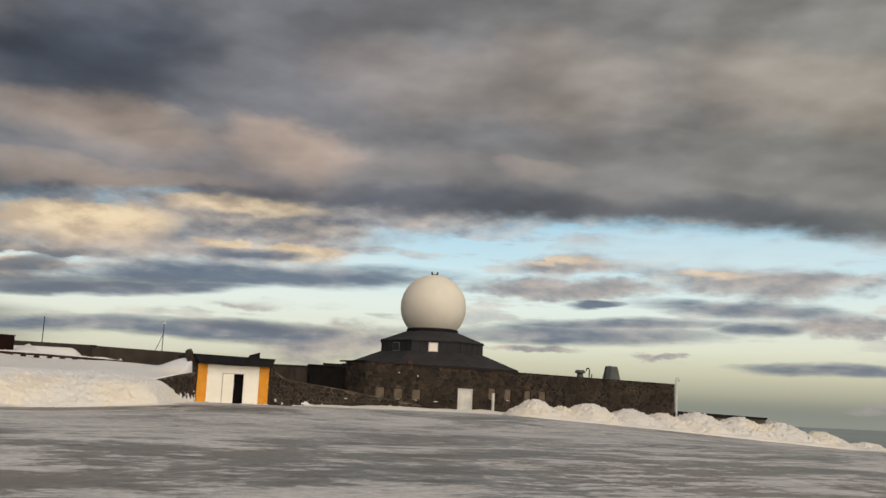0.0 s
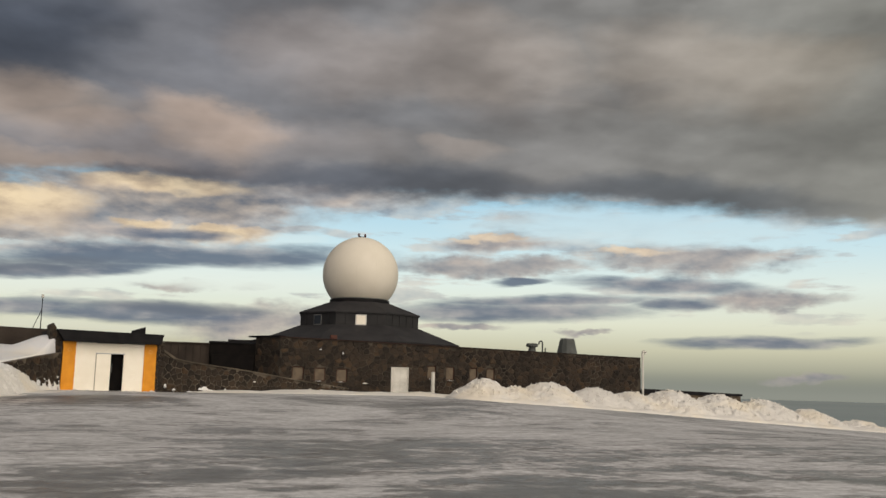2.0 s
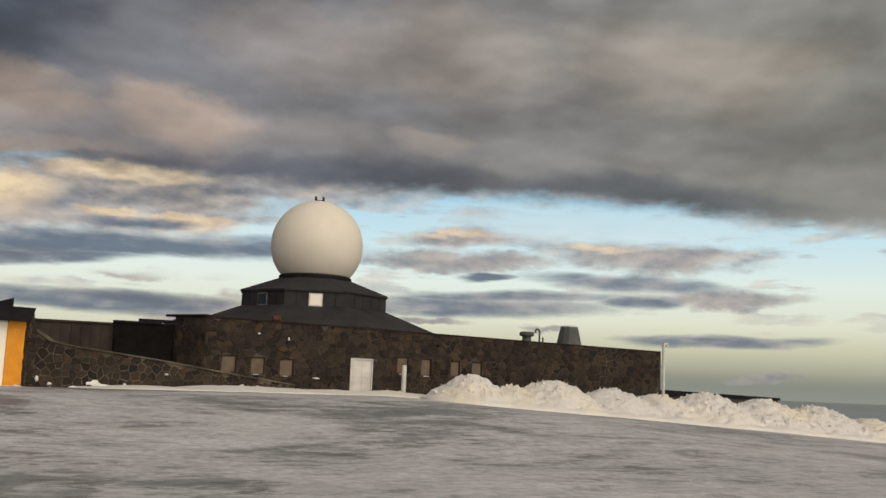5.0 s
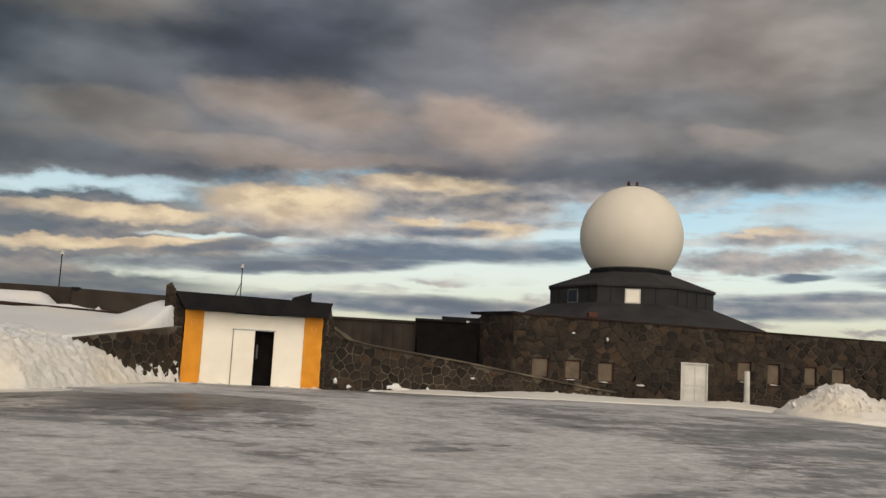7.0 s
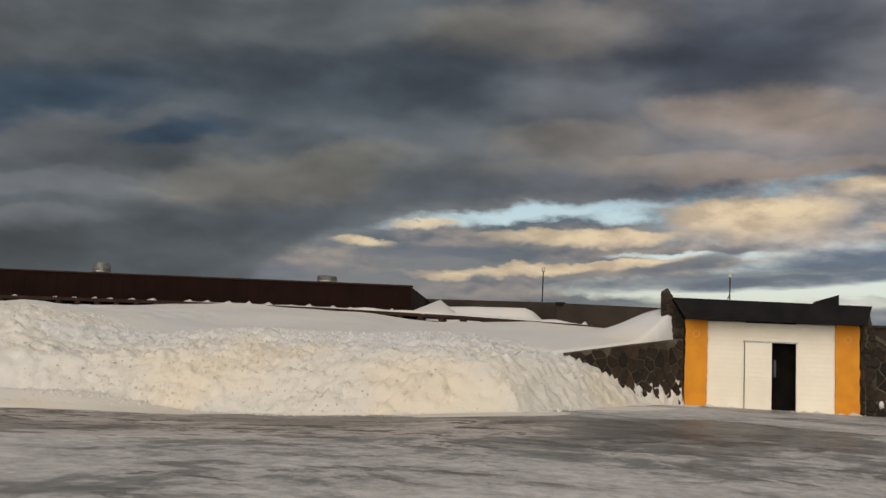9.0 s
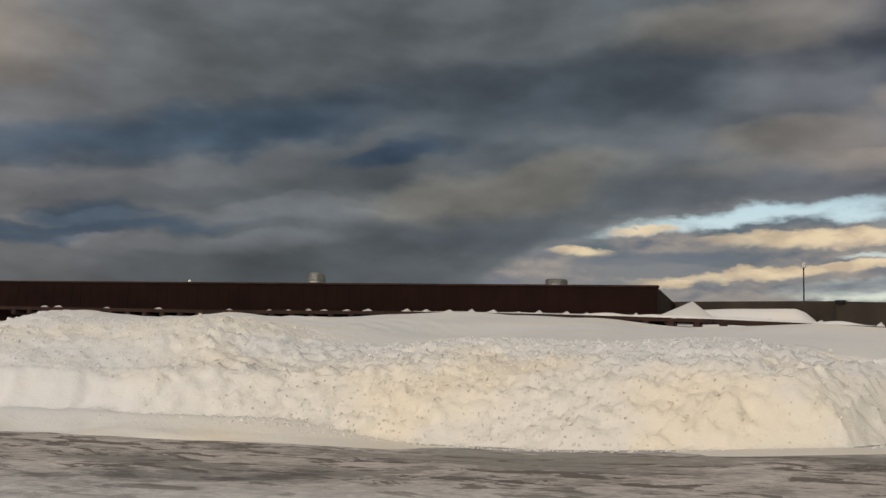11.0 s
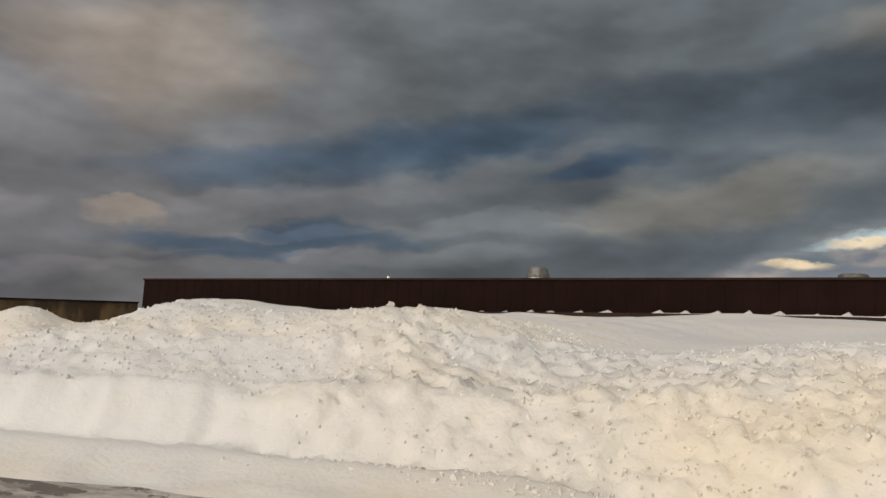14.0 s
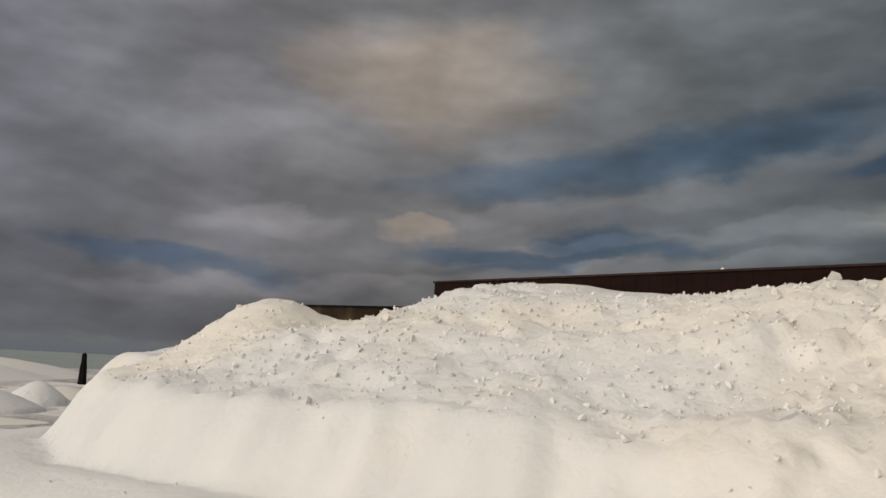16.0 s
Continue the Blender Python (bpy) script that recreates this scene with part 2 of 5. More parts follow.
    under = w.ramp(w.math("DIVIDE", w.math("ADD", az, 100.0), 160.0), [(0.06, (0.165, 0.168, 0.188)), (0.20, (0.184, 0.182, 0.187)), (0.32, (0.112, 0.126, 0.136)), (0.46, (0.112, 0.128, 0.140)), (0.56, (0.138, 0.146, 0.164)), (0.66, (0.178, 0.180, 0.196)), (0.78, (0.225, 0.220, 0.216)), (0.9, (0.222, 0.220, 0.200))])
    shade = w.math("MULTIPLY", w.smooth(fold, 0.3, 0.7, 0.76, 1.24), w.math("MULTIPLY_ADD", crease, 0.85, 1.0))
    shade = w.math("MULTIPLY", shade, w.math("MULTIPLY_ADD", w.math("SUBTRACT", crest, 0.46), 0.07, 1.0))
    under = w.mix(1.0, under, w.put("ShaderNodeCombineXYZ", (shade, shade, shade)).outputs[0], "MULTIPLY")
    low_west = w.math("MULTIPLY_ADD", w.smooth(az, -34.0, -58.0), w.smooth(el, 1.0, 10.5, -0.42, 0.0), 1.0)
    under = w.mix(1.0, under, w.put("ShaderNodeCombineXYZ", (low_west, low_west, low_west)).outputs[0], "MULTIPLY")
    under = lay(under, drift, SWELL_DARK, 0.0, 1.7, 0.75, scaled(under, (0.74, 0.76, 0.79)), folded)
    under = lay(under, drift, SWELL_LIGHT, 0.0, 1.6, 0.95, scaled(under, (1.42, 1.29, 1.19)), folded, True)
    under = lay(under, drift, SWELL_WEST, 0.0, 1.55, 0.95, scaled(under, (1.68, 1.45, 1.22)), folded, True)
    under = lay(under, drift, SWELL_DEEP, 0.0, 1.6, 0.95, scaled(under, (0.60, 0.655, 0.74)), folded)
    under = lay(under, drift, SWELL_PALE, 0.0, 1.7, 0.9, scaled(under, (1.38, 1.33, 1.32)), folded, True)
    under = lay(under, drift, SWELL_BLUE, 0.0, 1.8, 0.95, scaled(under, (0.50, 0.68, 0.90)), folded)
    colour = w.mix(deck, colour, under)
    # murk over the sea
    murk = w.smooth(el, -0.4, 1.2)
    sea_haze = w.mix(w.smooth(az, -12.0, 20.0), (0.115, 0.122, 0.135), (0.27, 0.28, 0.24))
    colour = w.mix(murk, sea_haze, colour)
    w.put("ShaderNodeOutputWorld", (w.put("ShaderNodeBackground", (colour, 1.0)).outputs[0],))


build_sky()


# ---- materials ----
def surface(name, low, high, rough=0.8, scale=3.0, fine=40.0, bump=0.3, metal=0.0, per="", spread=0.35, stops=(0.3, 0.7), grain=0.35, stretch=(1, 1, 1), gloss=0.25):
    """A material that wanders between two colours at two scales, with fine relief. per: 'object' or 'island' varies whole pieces."""
    m = bpy.data.materials.new(name)
    m.use_nodes = True
    w = Nodes(m.node_tree)
    spot = w.put("ShaderNodeTexCoord").outputs["Object"]
    spot = w.put("ShaderNodeMapping", {"Vector": spot, "Scale": stretch}).outputs[0]
    if per == "object":
        r = w.put("ShaderNodeObjectInfo").outputs["Random"]
    elif per == "island":
        r = w.put("ShaderNodeNewGeometry").outputs["Random Per Island"]
    n1 = w.noise(spot, scale, 5)
    n2 = w.noise(spot, fine, 4, 0.65)
    f = w.smooth(n1, *stops)
    f = w.math("ADD", w.math("MULTIPLY", f, 1 - grain), w.math("MULTIPLY", n2, grain))
    if per:
        f = w.math("ADD", w.math("MULTIPLY", f, 1 - spread), w.math("MULTIPLY", r, spread))
    col = w.mix(f, low, high)
    if per:
        col = w.mix(1.0, col, w.ramp(r, [(0.0, (0.80, 0.79, 0.79)), (0.5, (0.95, 0.93, 0.90)), (0.85, (1.08, 1.0, 0.90)), (1.0, (1.35, 1.12, 0.86))]), "MULTIPLY")
    b = w.put("ShaderNodeBump", {"Strength": bump, "Distance": 0.02, "Height": w.math("ADD", n2, w.math("MULTIPLY", n1, 1.5))}).outputs[0]
    bs = w.put("ShaderNodeBsdfPrincipled", {"Base Color": col, "Roughness": w.smooth(n2, 0.2, 0.8, max(rough - 0.12, 0.03), min(rough + 0.12, 1)), "Metallic": metal, "Normal": b, "Specular IOR Level": gloss})
    w.put("ShaderNodeOutputMaterial", (bs.outputs[0],))
    return m


STONE = surface("rubble_stone", (0.008, 0.0068, 0.0058), (0.054, 0.041, 0.031), 0.9, 2.5, 30, 0.6, per="object", spread=0.5)
STONE_ISLAND = surface("rubble_stone_joined", (0.008, 0.0068, 0.0058), (0.054, 0.041, 0.031), 0.9, 2.5, 30, 0.6, per="island", spread=0.5)
MORTAR = surface("mortar", (0.012, 0.0102, 0.0085), (0.125, 0.103, 0.078), 0.95, 0.55, 16, 0.5, stops=(0.42, 0.70), grain=0.45)
MORTAR_TAN = surface("tan_mortar", (0.022, 0.018, 0.014), (0.190, 0.156, 0.116), 0.95, 0.7, 16, 0.5, stops=(0.36, 0.68), grain=0.45)
WHITE_PAINT = surface("white_paint", (0.85, 0.79, 0.66), (0.93, 0.88, 0.76), 0.6, 1.2, 30, 0.12)
DOOR_PAINT = surface("door_paint", (0.46, 0.45, 0.41), (0.68, 0.66, 0.60), 0.6, 1.5, 30, 0.15)
ORANGE = surface("orange_paint", (0.58, 0.215, 0.012), (0.76, 0.32, 0.022), 0.6, 1.6, 25, 0.2)
BLACK = surface("black_metal_sheet", (0.006, 0.006, 0.007), (0.016, 0.015, 0.016), 0.75, 2, 30, 0.15, gloss=0.12)
DARK = surface("dark_boards", (0.005, 0.005, 0.005), (0.012, 0.010, 0.009), 0.9, 2, 30, 0.2, gloss=0.05)
ROOF_FELT = surface("dark_roof_sheet", (0.016, 0.0155, 0.017), (0.036, 0.034, 0.035), 0.75, 0.8, 20, 0.2)
DECK_PANEL = surface("grey_black_panel", (0.014, 0.014, 0.0155), (0.032, 0.031, 0.031), 0.7, 0.9, 20, 0.2)
BROWN = surface("brown_cladding", (0.0065, 0.0026, 0.0020), (0.0165, 0.0064, 0.0046), 0.85, 0.7, 18, 0.25, gloss=0.1)
BROWN_GREY = surface("weathered_brown_panel", (0.020, 0.015, 0.012), (0.052, 0.040, 0.031), 0.85, 0.8, 18, 0.25)
RUST = surface("rust_red_trim", (0.045, 0.018, 0.013), (0.10, 0.042, 0.03), 0.8, 2, 25, 0.3)
RADOME = surface("radome_shell", (0.66, 0.61, 0.51), (0.76, 0.71, 0.61), 0.55, 0.35, 8, 0.05)
RADOME_SEAM = surface("radome_seam", (0.64, 0.59, 0.49), (0.73, 0.68, 0.58), 0.6, 0.5, 8, 0.05)
ORANGE_PALE = surface("rubbed_orange_paint", (0.70, 0.36, 0.09), (0.78, 0.45, 0.16), 0.7, 3, 25, 0.1)
STEEL = surface("galvanised_steel", (0.28, 0.29, 0.30), (0.5, 0.5, 0.5), 0.4, 3, 30, 0.1, metal=0.8)
GALVANISED = surface("dull_galvanised_sheet", (0.10, 0.10, 0.098), (0.24, 0.24, 0.23), 0.5, 4, 30, 0.1, metal=0.35)
GREY_SHEET = surface("grey_green_sheet", (0.060, 0.066, 0.062), (0.115, 0.122, 0.115), 0.6, 1.2, 25, 0.15)
BOARD = surface("window_board", (0.085, 0.066, 0.048), (0.17, 0.132, 0.092), 0.85, 2, 30, 0.25)
EAVE = surface("weathered_eave_board", (0.014, 0.0075, 0.006), (0.040, 0.019, 0.014), 0.85, 1.5, 25, 0.3)
YARD = surface("ochre_stained_concrete", (0.022, 0.015, 0.011), (0.15, 0.100, 0.052), 0.9, 1.5, 9, 0.4, stops=(0.45, 0.68), stretch=(1, 1, 0.4))
CONCRETE = surface("stained_concrete", (0.045, 0.036, 0.028), (0.17, 0.13, 0.085), 0.9, 0.8, 18, 0.4)


def snow_material(name, low, high, tint, scale, bump, dirt_glow):
    m = bpy.data.materials.new(name)
    m.use_nodes = True
    w = Nodes(m.node_tree)
    spot = w.put("ShaderNodeTexCoord").outputs["Object"]
    n1 = w.noise(spot, scale, 5)
    n2 = w.noise(spot, 3.2, 6, 0.62)
    n3 = w.noise(spot, 14.0, 5, 0.7)
    warped = w.put("ShaderNodeVectorMath", (w.put("ShaderNodeTexNoise", {"Vector": spot, "Scale": 4.0, "Detail": 3.0}).outputs["Color"], (0.35, 0.35, 0.35), spot), operation="MULTIPLY_ADD").outputs[0]
    lumps = w.put("ShaderNodeTexVoronoi", {"Vector": warped, "Scale": 6.5}, feature="F1").outputs[0]
    crumbs = w.put("ShaderNodeTexVoronoi", {"Vector": spot, "Scale": 19.0}, feature="F1").outputs[0]
    col = w.mix(w.smooth(n1, 0.3, 0.7), low, high)
    tone = w.smooth(n1, 0.46, 0.66)
    if dirt_glow:
        # warm low light put into the colour: cream low on the bank, hut to first bend
        px, py, pz = w.put("ShaderNodeSeparateXYZ", (spot,)).outputs
        warm_low = w.math("MULTIPLY", w.smooth(w.math("ADD", px, w.math("MULTIPLY", n2, 3.0)), -35.0, -29.0), w.smooth(w.math("ADD", pz, n2), 2.5, 1.7))
        tone = w.math("ADD", w.math("MULTIPLY", tone, 0.5), w.math("MULTIPLY", warm_low, 0.5), clamp=True)
    col = w.mix(w.math("MULTIPLY", tone, 0.75), col, tint)
    # specks of grit
    speck = w.smooth(w.math("ADD", w.math("MULTIPLY", n2, 0.4), w.math("MULTIPLY", n3, 0.6)), 0.60, 0.68)
    col = w.mix(w.math("MULTIPLY", speck, dirt_glow), col, (0.36, 0.30, 0.22))
    h = w.math("ADD", w.math("ADD", n2, w.math("MULTIPLY", n3, 0.15)), w.math("ADD", w.math("MULTIPLY", lumps, w.smooth(n2, 0.4, 0.6, -0.1, -0.5) if dirt_glow else -0.1), w.math("MULTIPLY", crumbs, w.smooth(n2, 0.4, 0.6, -0.18, -0.05) if dirt_glow else 0.0)))
    b = w.put("ShaderNodeBump", {"Strength": bump, "Distance": 0.10, "Height": h}).outputs[0]
    bs = w.put("ShaderNodeBsdfPrincipled", {"Base Color": col, "Roughness": 0.8, "Normal": b})
    w.put("ShaderNodeOutputMaterial", (bs.outputs[0],))
    return m


SNOW = snow_material("ploughed_snow", (0.63, 0.64, 0.655), (0.70, 0.70, 0.695), (0.72, 0.645, 0.51), 0.35, 0.26, 0.34)
SNOW_CLEAN = snow_material("wind_packed_snow", (0.66, 0.66, 0.67), (0.72, 0.715, 0.71), (0.71, 0.675, 0.61), 0.25, 0.2, 0.0)

SNOW_CLOD = snow_material("broken_snow", (0.64, 0.645, 0.655), (0.71, 0.70, 0.69), (0.72, 0.65, 0.53), 0.35, 0.1, 0.25)


def ground_material():
    m = bpy.data.materials.new("icy_car_park")
    m.use_nodes = True
    w = Nodes(m.node_tree)
    spot = w.put("ShaderNodeTexCoord").outputs["Object"]
    n1 = w.noise(spot, 0.105, 6, 0.6, 1.1)
    n2 = w.noise(spot, 0.65, 6, 0.66, 0.8)
    n3 = w.noise(spot, 2.6, 7, 0.7, 0.4)
    n4 = w.noise(spot, 24.0, 4, 0.7)
    px, py, pz = w.put("ShaderNodeSeparateXYZ", (spot,)).outputs
    # a strip of gravel is laid bare along the foot of the bank
    v = w.math("ADD", w.math("MULTIPLY", w.math("ADD", px, 22.0), -0.336), w.math("MULTIPLY", w.math("ADD", py, 20.0), 0.942))
    strip = w.math("MULTIPLY", w.math("MULTIPLY", w.smooth(v, -5.5, -0.5), w.smooth(v, 3.6, 1.6)), w.smooth(px, -13.0, -19.0))
    along = w.put("ShaderNodeMapping", {"Vector": spot, "Rotation": (0, 0, radians(-24)), "Scale": (0.7, 1.7, 1.0)}).outputs[0]
    streak = w.noise(along, 0.9, 7, 0.66, 0.5)
    cover = w.math("ADD", w.math("ADD", w.math("MULTIPLY", n1, 0.40), w.math("MULTIPLY", n2, 0.24)), w.math("ADD", w.math("MULTIPLY", n3, 0.18), w.math("MULTIPLY", streak, 0.18)))
    # bare glossy ice and white swirls part more sharply away from the buildings
    cover = w.math("MULTIPLY_ADD", w.math("SUBTRACT", cover, 0.5), w.smooth(py, -54.0, -38.0, 2.7, 1.1), 0.5)
    cover = w.math("ADD", cover, w.smooth(py, -54.0, -36.0, 0.004, 0.040))
    cover = w.math("ADD", cover, w.math("MULTIPLY", strip, -0.085))
    col = w.ramp(cover, [(0.40, (0.118, 0.117, 0.113)), (0.470, (0.190, 0.193, 0.188)), (0.502, (0.270, 0.270, 0.267)), (0.522, (0.415, 0.410, 0.410)), (0.62, (0.55, 0.546, 0.548))])
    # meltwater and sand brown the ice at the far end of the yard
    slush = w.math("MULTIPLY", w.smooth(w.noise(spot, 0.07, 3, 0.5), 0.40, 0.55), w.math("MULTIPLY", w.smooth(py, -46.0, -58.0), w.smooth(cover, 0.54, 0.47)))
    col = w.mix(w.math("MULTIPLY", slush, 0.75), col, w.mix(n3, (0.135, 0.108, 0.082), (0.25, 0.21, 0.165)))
    n6 = w.noise(spot, 4.5, 7, 0.72)
    dusty = w.smooth(n6, 0.38, 0.62, 0.84, 1.16)
    col = w.mix(1.0, col, w.put("ShaderNodeCombineXYZ", (dusty, dusty, dusty)).outputs[0], "MULTIPLY")
    col = w.mix(strip, col, w.mix(1.0, col, (1.0, 0.925, 0.86), "MULTIPLY"))
    # grit in thin wind-drawn lines
    drawn = w.put("ShaderNodeMapping", {"Vector": spot, "Rotation": (0, 0, radians(-24)), "Scale": (0.6, 1.0, 1.0)}).outputs[0]
    n5 = w.noise(drawn, 1.5, 8, 0.70, 0.5)
    gritty = w.math("ADD", w.smooth(n1, 0.56, 0.42, 0.30, 0.7), w.math("MULTIPLY", strip, 0.75), clamp=True)
    grit = w.math("MULTIPLY", w.smooth(n5, w.math("MULTIPLY_ADD", strip, -0.035, 0.565), w.math("MULTIPLY_ADD", strip, -0.04, 0.585)), gritty)
    col = w.mix(w.math("MULTIPLY", grit, 0.85), col, w.mix(n4, (0.045, 0.037, 0.030), (0.12, 0.10, 0.085)))
    b = w.put("ShaderNodeBump", {"Strength": 0.3, "Distance": 0.04, "Height": w.math("ADD", w.math("MULTIPLY", n3, 1.2), w.math("MULTIPLY", n4, 0.35))}).outputs[0]
    rough = w.smooth(cover, 0.45, 0.54, 0.38, 0.8)
    bs = w.put("ShaderNodeBsdfPrincipled", {"Base Color": col, "Roughness": rough, "Normal": b})
    w.put("ShaderNodeOutputMaterial", (bs.outputs[0],))
    return m


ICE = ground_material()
# the sea's colour is paled to carry the haze of distance
WATER = surface("hazy_far_sea", (0.22, 0.265, 0.27), (0.27, 0.31, 0.31), 0.9, 0.002, 0.05, 0.0)

glass = bpy.data.materials.new("window_glass")
glass.use_nodes = True
glass.node_tree.nodes["Principled BSDF"].inputs["Base Color"].default_value = (0.02, 0.025, 0.03, 1)
glass.node_tree.nodes["Principled BSDF"].inputs["Roughness"].default_value = 0.06
GLASS = glass


# ---- mesh helpers ----
def mesh_of(bm, name, material, smooth=False):
    bmesh.ops.recalc_face_normals(bm, faces=bm.faces)
    me = bpy.data.meshes.new(name)
    bm.to_mesh(me)
    bm.free()
    me.materials.append(material)
    if smooth:
        me.shade_smooth()
    return me


def thing(name, label, category, at=(0, 0, 0), rz=0.0, group="", kind=""):
    ob = new(name)
    ob.empty_display_size = 0.2
    ob.matrix_world = pose(*at, 0, 0, rz)
    return tagged(ob, label, category, group, kind)


def part(name, bm, material, parent, label="", smooth=False, kind=""):
    """One mesh object under a thing or a part, in the thing's own coordinates."""
    ob = new(name, mesh_of(bm, name, material, smooth))
    ob.parent = parent
    return tagged(ob, label, kind=kind)


def whole(name, bm, material, label, category, at=(0, 0, 0), rz=0.0, group="", kind="", smooth=False):
    ob = new(name, mesh_of(bm, name, material, smooth))
    ob.matrix_world = pose(*at, 0, 0, rz)
    return tagged(ob, label, category, group, kind)


def box(bm, lo, hi, bevel=0.0, turn=None):
    """A box between two corners, with bevelled edges."""
    c, s = [(a + b) / 2 for a, b in zip(lo, hi)], [abs(b - a) for a, b in zip(lo, hi)]
    made = bmesh.ops.create_cube(bm, size=1.0, matrix=Matrix.Translation(c) @ Matrix.Diagonal((*s, 1)))
    if bevel:
        edges = list({e for v in made["verts"] for e in v.link_edges})
        bmesh.ops.bevel(bm, geom=edges, offset=bevel, segments=1, affect="EDGES")
    return bm


def boxed(lo, hi, bevel=0.0):
    return box(bmesh.new(), lo, hi, bevel)


def prism(bm, outline, z0, z1):
    """An upright prism on a ground outline; z1 may be a list, one height for each corner."""
    tops = z1 if isinstance(z1, (list, tuple)) else [z1] * len(outline)
    lo = [bm.verts.new((x, y, z0)) for x, y in outline]
    hi = [bm.verts.new((x, y, z)) for (x, y), z in zip(outline, tops)]
    n = len(outline)
    bm.faces.new(lo[::-1]), bm.faces.new(hi)
    for i in range(n):
        bm.faces.new((lo[i], lo[(i + 1) % n], hi[(i + 1) % n], hi[i]))
    return bm


def rod(bm, a, b, r0, r1=None, seg=10):
    a, b = Vector(a), Vector(b)
    q = (b - a).to_track_quat("Z", "Y").to_matrix().to_4x4()
    bmesh.ops.create_cone(bm, cap_ends=True, segments=seg, radius1=r0, radius2=r0 if r1 is None else r1, depth=(b - a).length, matrix=Matrix.Translation((a + b) / 2) @ q)
    return bm


def lathe(bm, rings, seg, turn=0.0, cap=True):
    """A body of revolution from rings of (radius, height)."""
    loops = []
    for r, z in rings:
        loops.append([bm.verts.new((r * math.cos(turn + 2 * math.pi * i / seg), r * math.sin(turn + 2 * math.pi * i / seg), z)) for i in range(seg)])
    for lo, hi in zip(loops, loops[1:]):
        for i in range(seg):
            bm.faces.new((lo[i], lo[(i + 1) % seg], hi[(i + 1) % seg], hi[i]))
    if cap:
        bm.faces.new(loops[0][::-1]), bm.faces.new(loops[-1])
    return bm


def ease(v):
    v = min(max(v, 0.0), 1.0)
    return v * v * (3 - 2 * v)


def hills(x, y, s):
    return noise.noise((x * s, y * s, 3.7))


# ---- the ground ----
def ground_z(x, y):
    """The car park rises a little towards the buildings, tilts down to the east and ends in a brow beyond which the hill falls to the sea."""
    z = 0.5 * ease((x + 29) / 9) * ease((y + 34) / 22)
    z -= 0.058 * max(x - 1.0, 0.0) * ease((y + 42) / 14) * (0.35 + 0.65 * ease((-1 - y) / 4) if x < 19 else 1.0)
    z -= 0.0016 * max(x - 31, 0.0) ** 2
    z += 0.05 * hills(x, y, 0.12) * ease((math.hypot(x, y)) / 10)
    d = math.hypot((x + 8) / 1.0, (y + 20) / 1.0)
    z -= 0.00045 * max(d - 66, 0) ** 2
    return z


def make_ground():
    me = bpy.data.meshes.new("ground")
    radii = [0.0] + [1.3 * 1.0 ** i * (i + 1) for i in range(60)] + [78 + 10 * 1.22 ** i for i in range(1, 17)]
    seg = 120
    verts, faces = [], []
    for k, r in enumerate(radii):
        for i in range(seg):
            a = 2 * math.pi * i / seg
            x, y = -10 + r * math.cos(a), -25 + r * math.sin(a)
            verts.append((x, y, max(ground_z(x, y), -41.0)))
    for k in range(len(radii) - 1):
        for i in range(seg):
            j = (i + 1) % seg
            if k == 0:
                faces.append((i, seg + i, seg + j))
            else:
                faces.append((k * seg + i, (k + 1) * seg + i, (k + 1) * seg + j, k * seg + j))
    me.from_pydata(verts, [], faces)
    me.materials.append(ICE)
    me.shade_smooth()
    return tagged(new("ground", me), "icy grey car park with wind-blown snow and grit", "ground", kind="structure")


make_ground()
bm = bmesh.new()
bmesh.ops.create_circle(bm, cap_ends=True, segments=96, radius=4600, matrix=Matrix.Translation((0, 0, -40)))
whole("water", bm, WATER, "grey sea far below the hill, haze in its colour", "sea", kind="structure")


# ---- rubble masonry ----
def clip(poly, px, py, nx, ny):
    """The part of a convex polygon on the side of the line that (nx, ny) points away from."""
    out = []
    for (ax, ay), (bx, by) in zip(poly, poly[1:] + poly[:1]):
        da, db = (ax - px) * nx + (ay - py) * ny, (bx - px) * nx + (by - py) * ny
        if da <= 0:
            out.append((ax, ay))
        if da * db < 0:
            t = da / (da - db)
            out.append((ax + (bx - ax) * t, ay + (by - ay) * t))
    return out


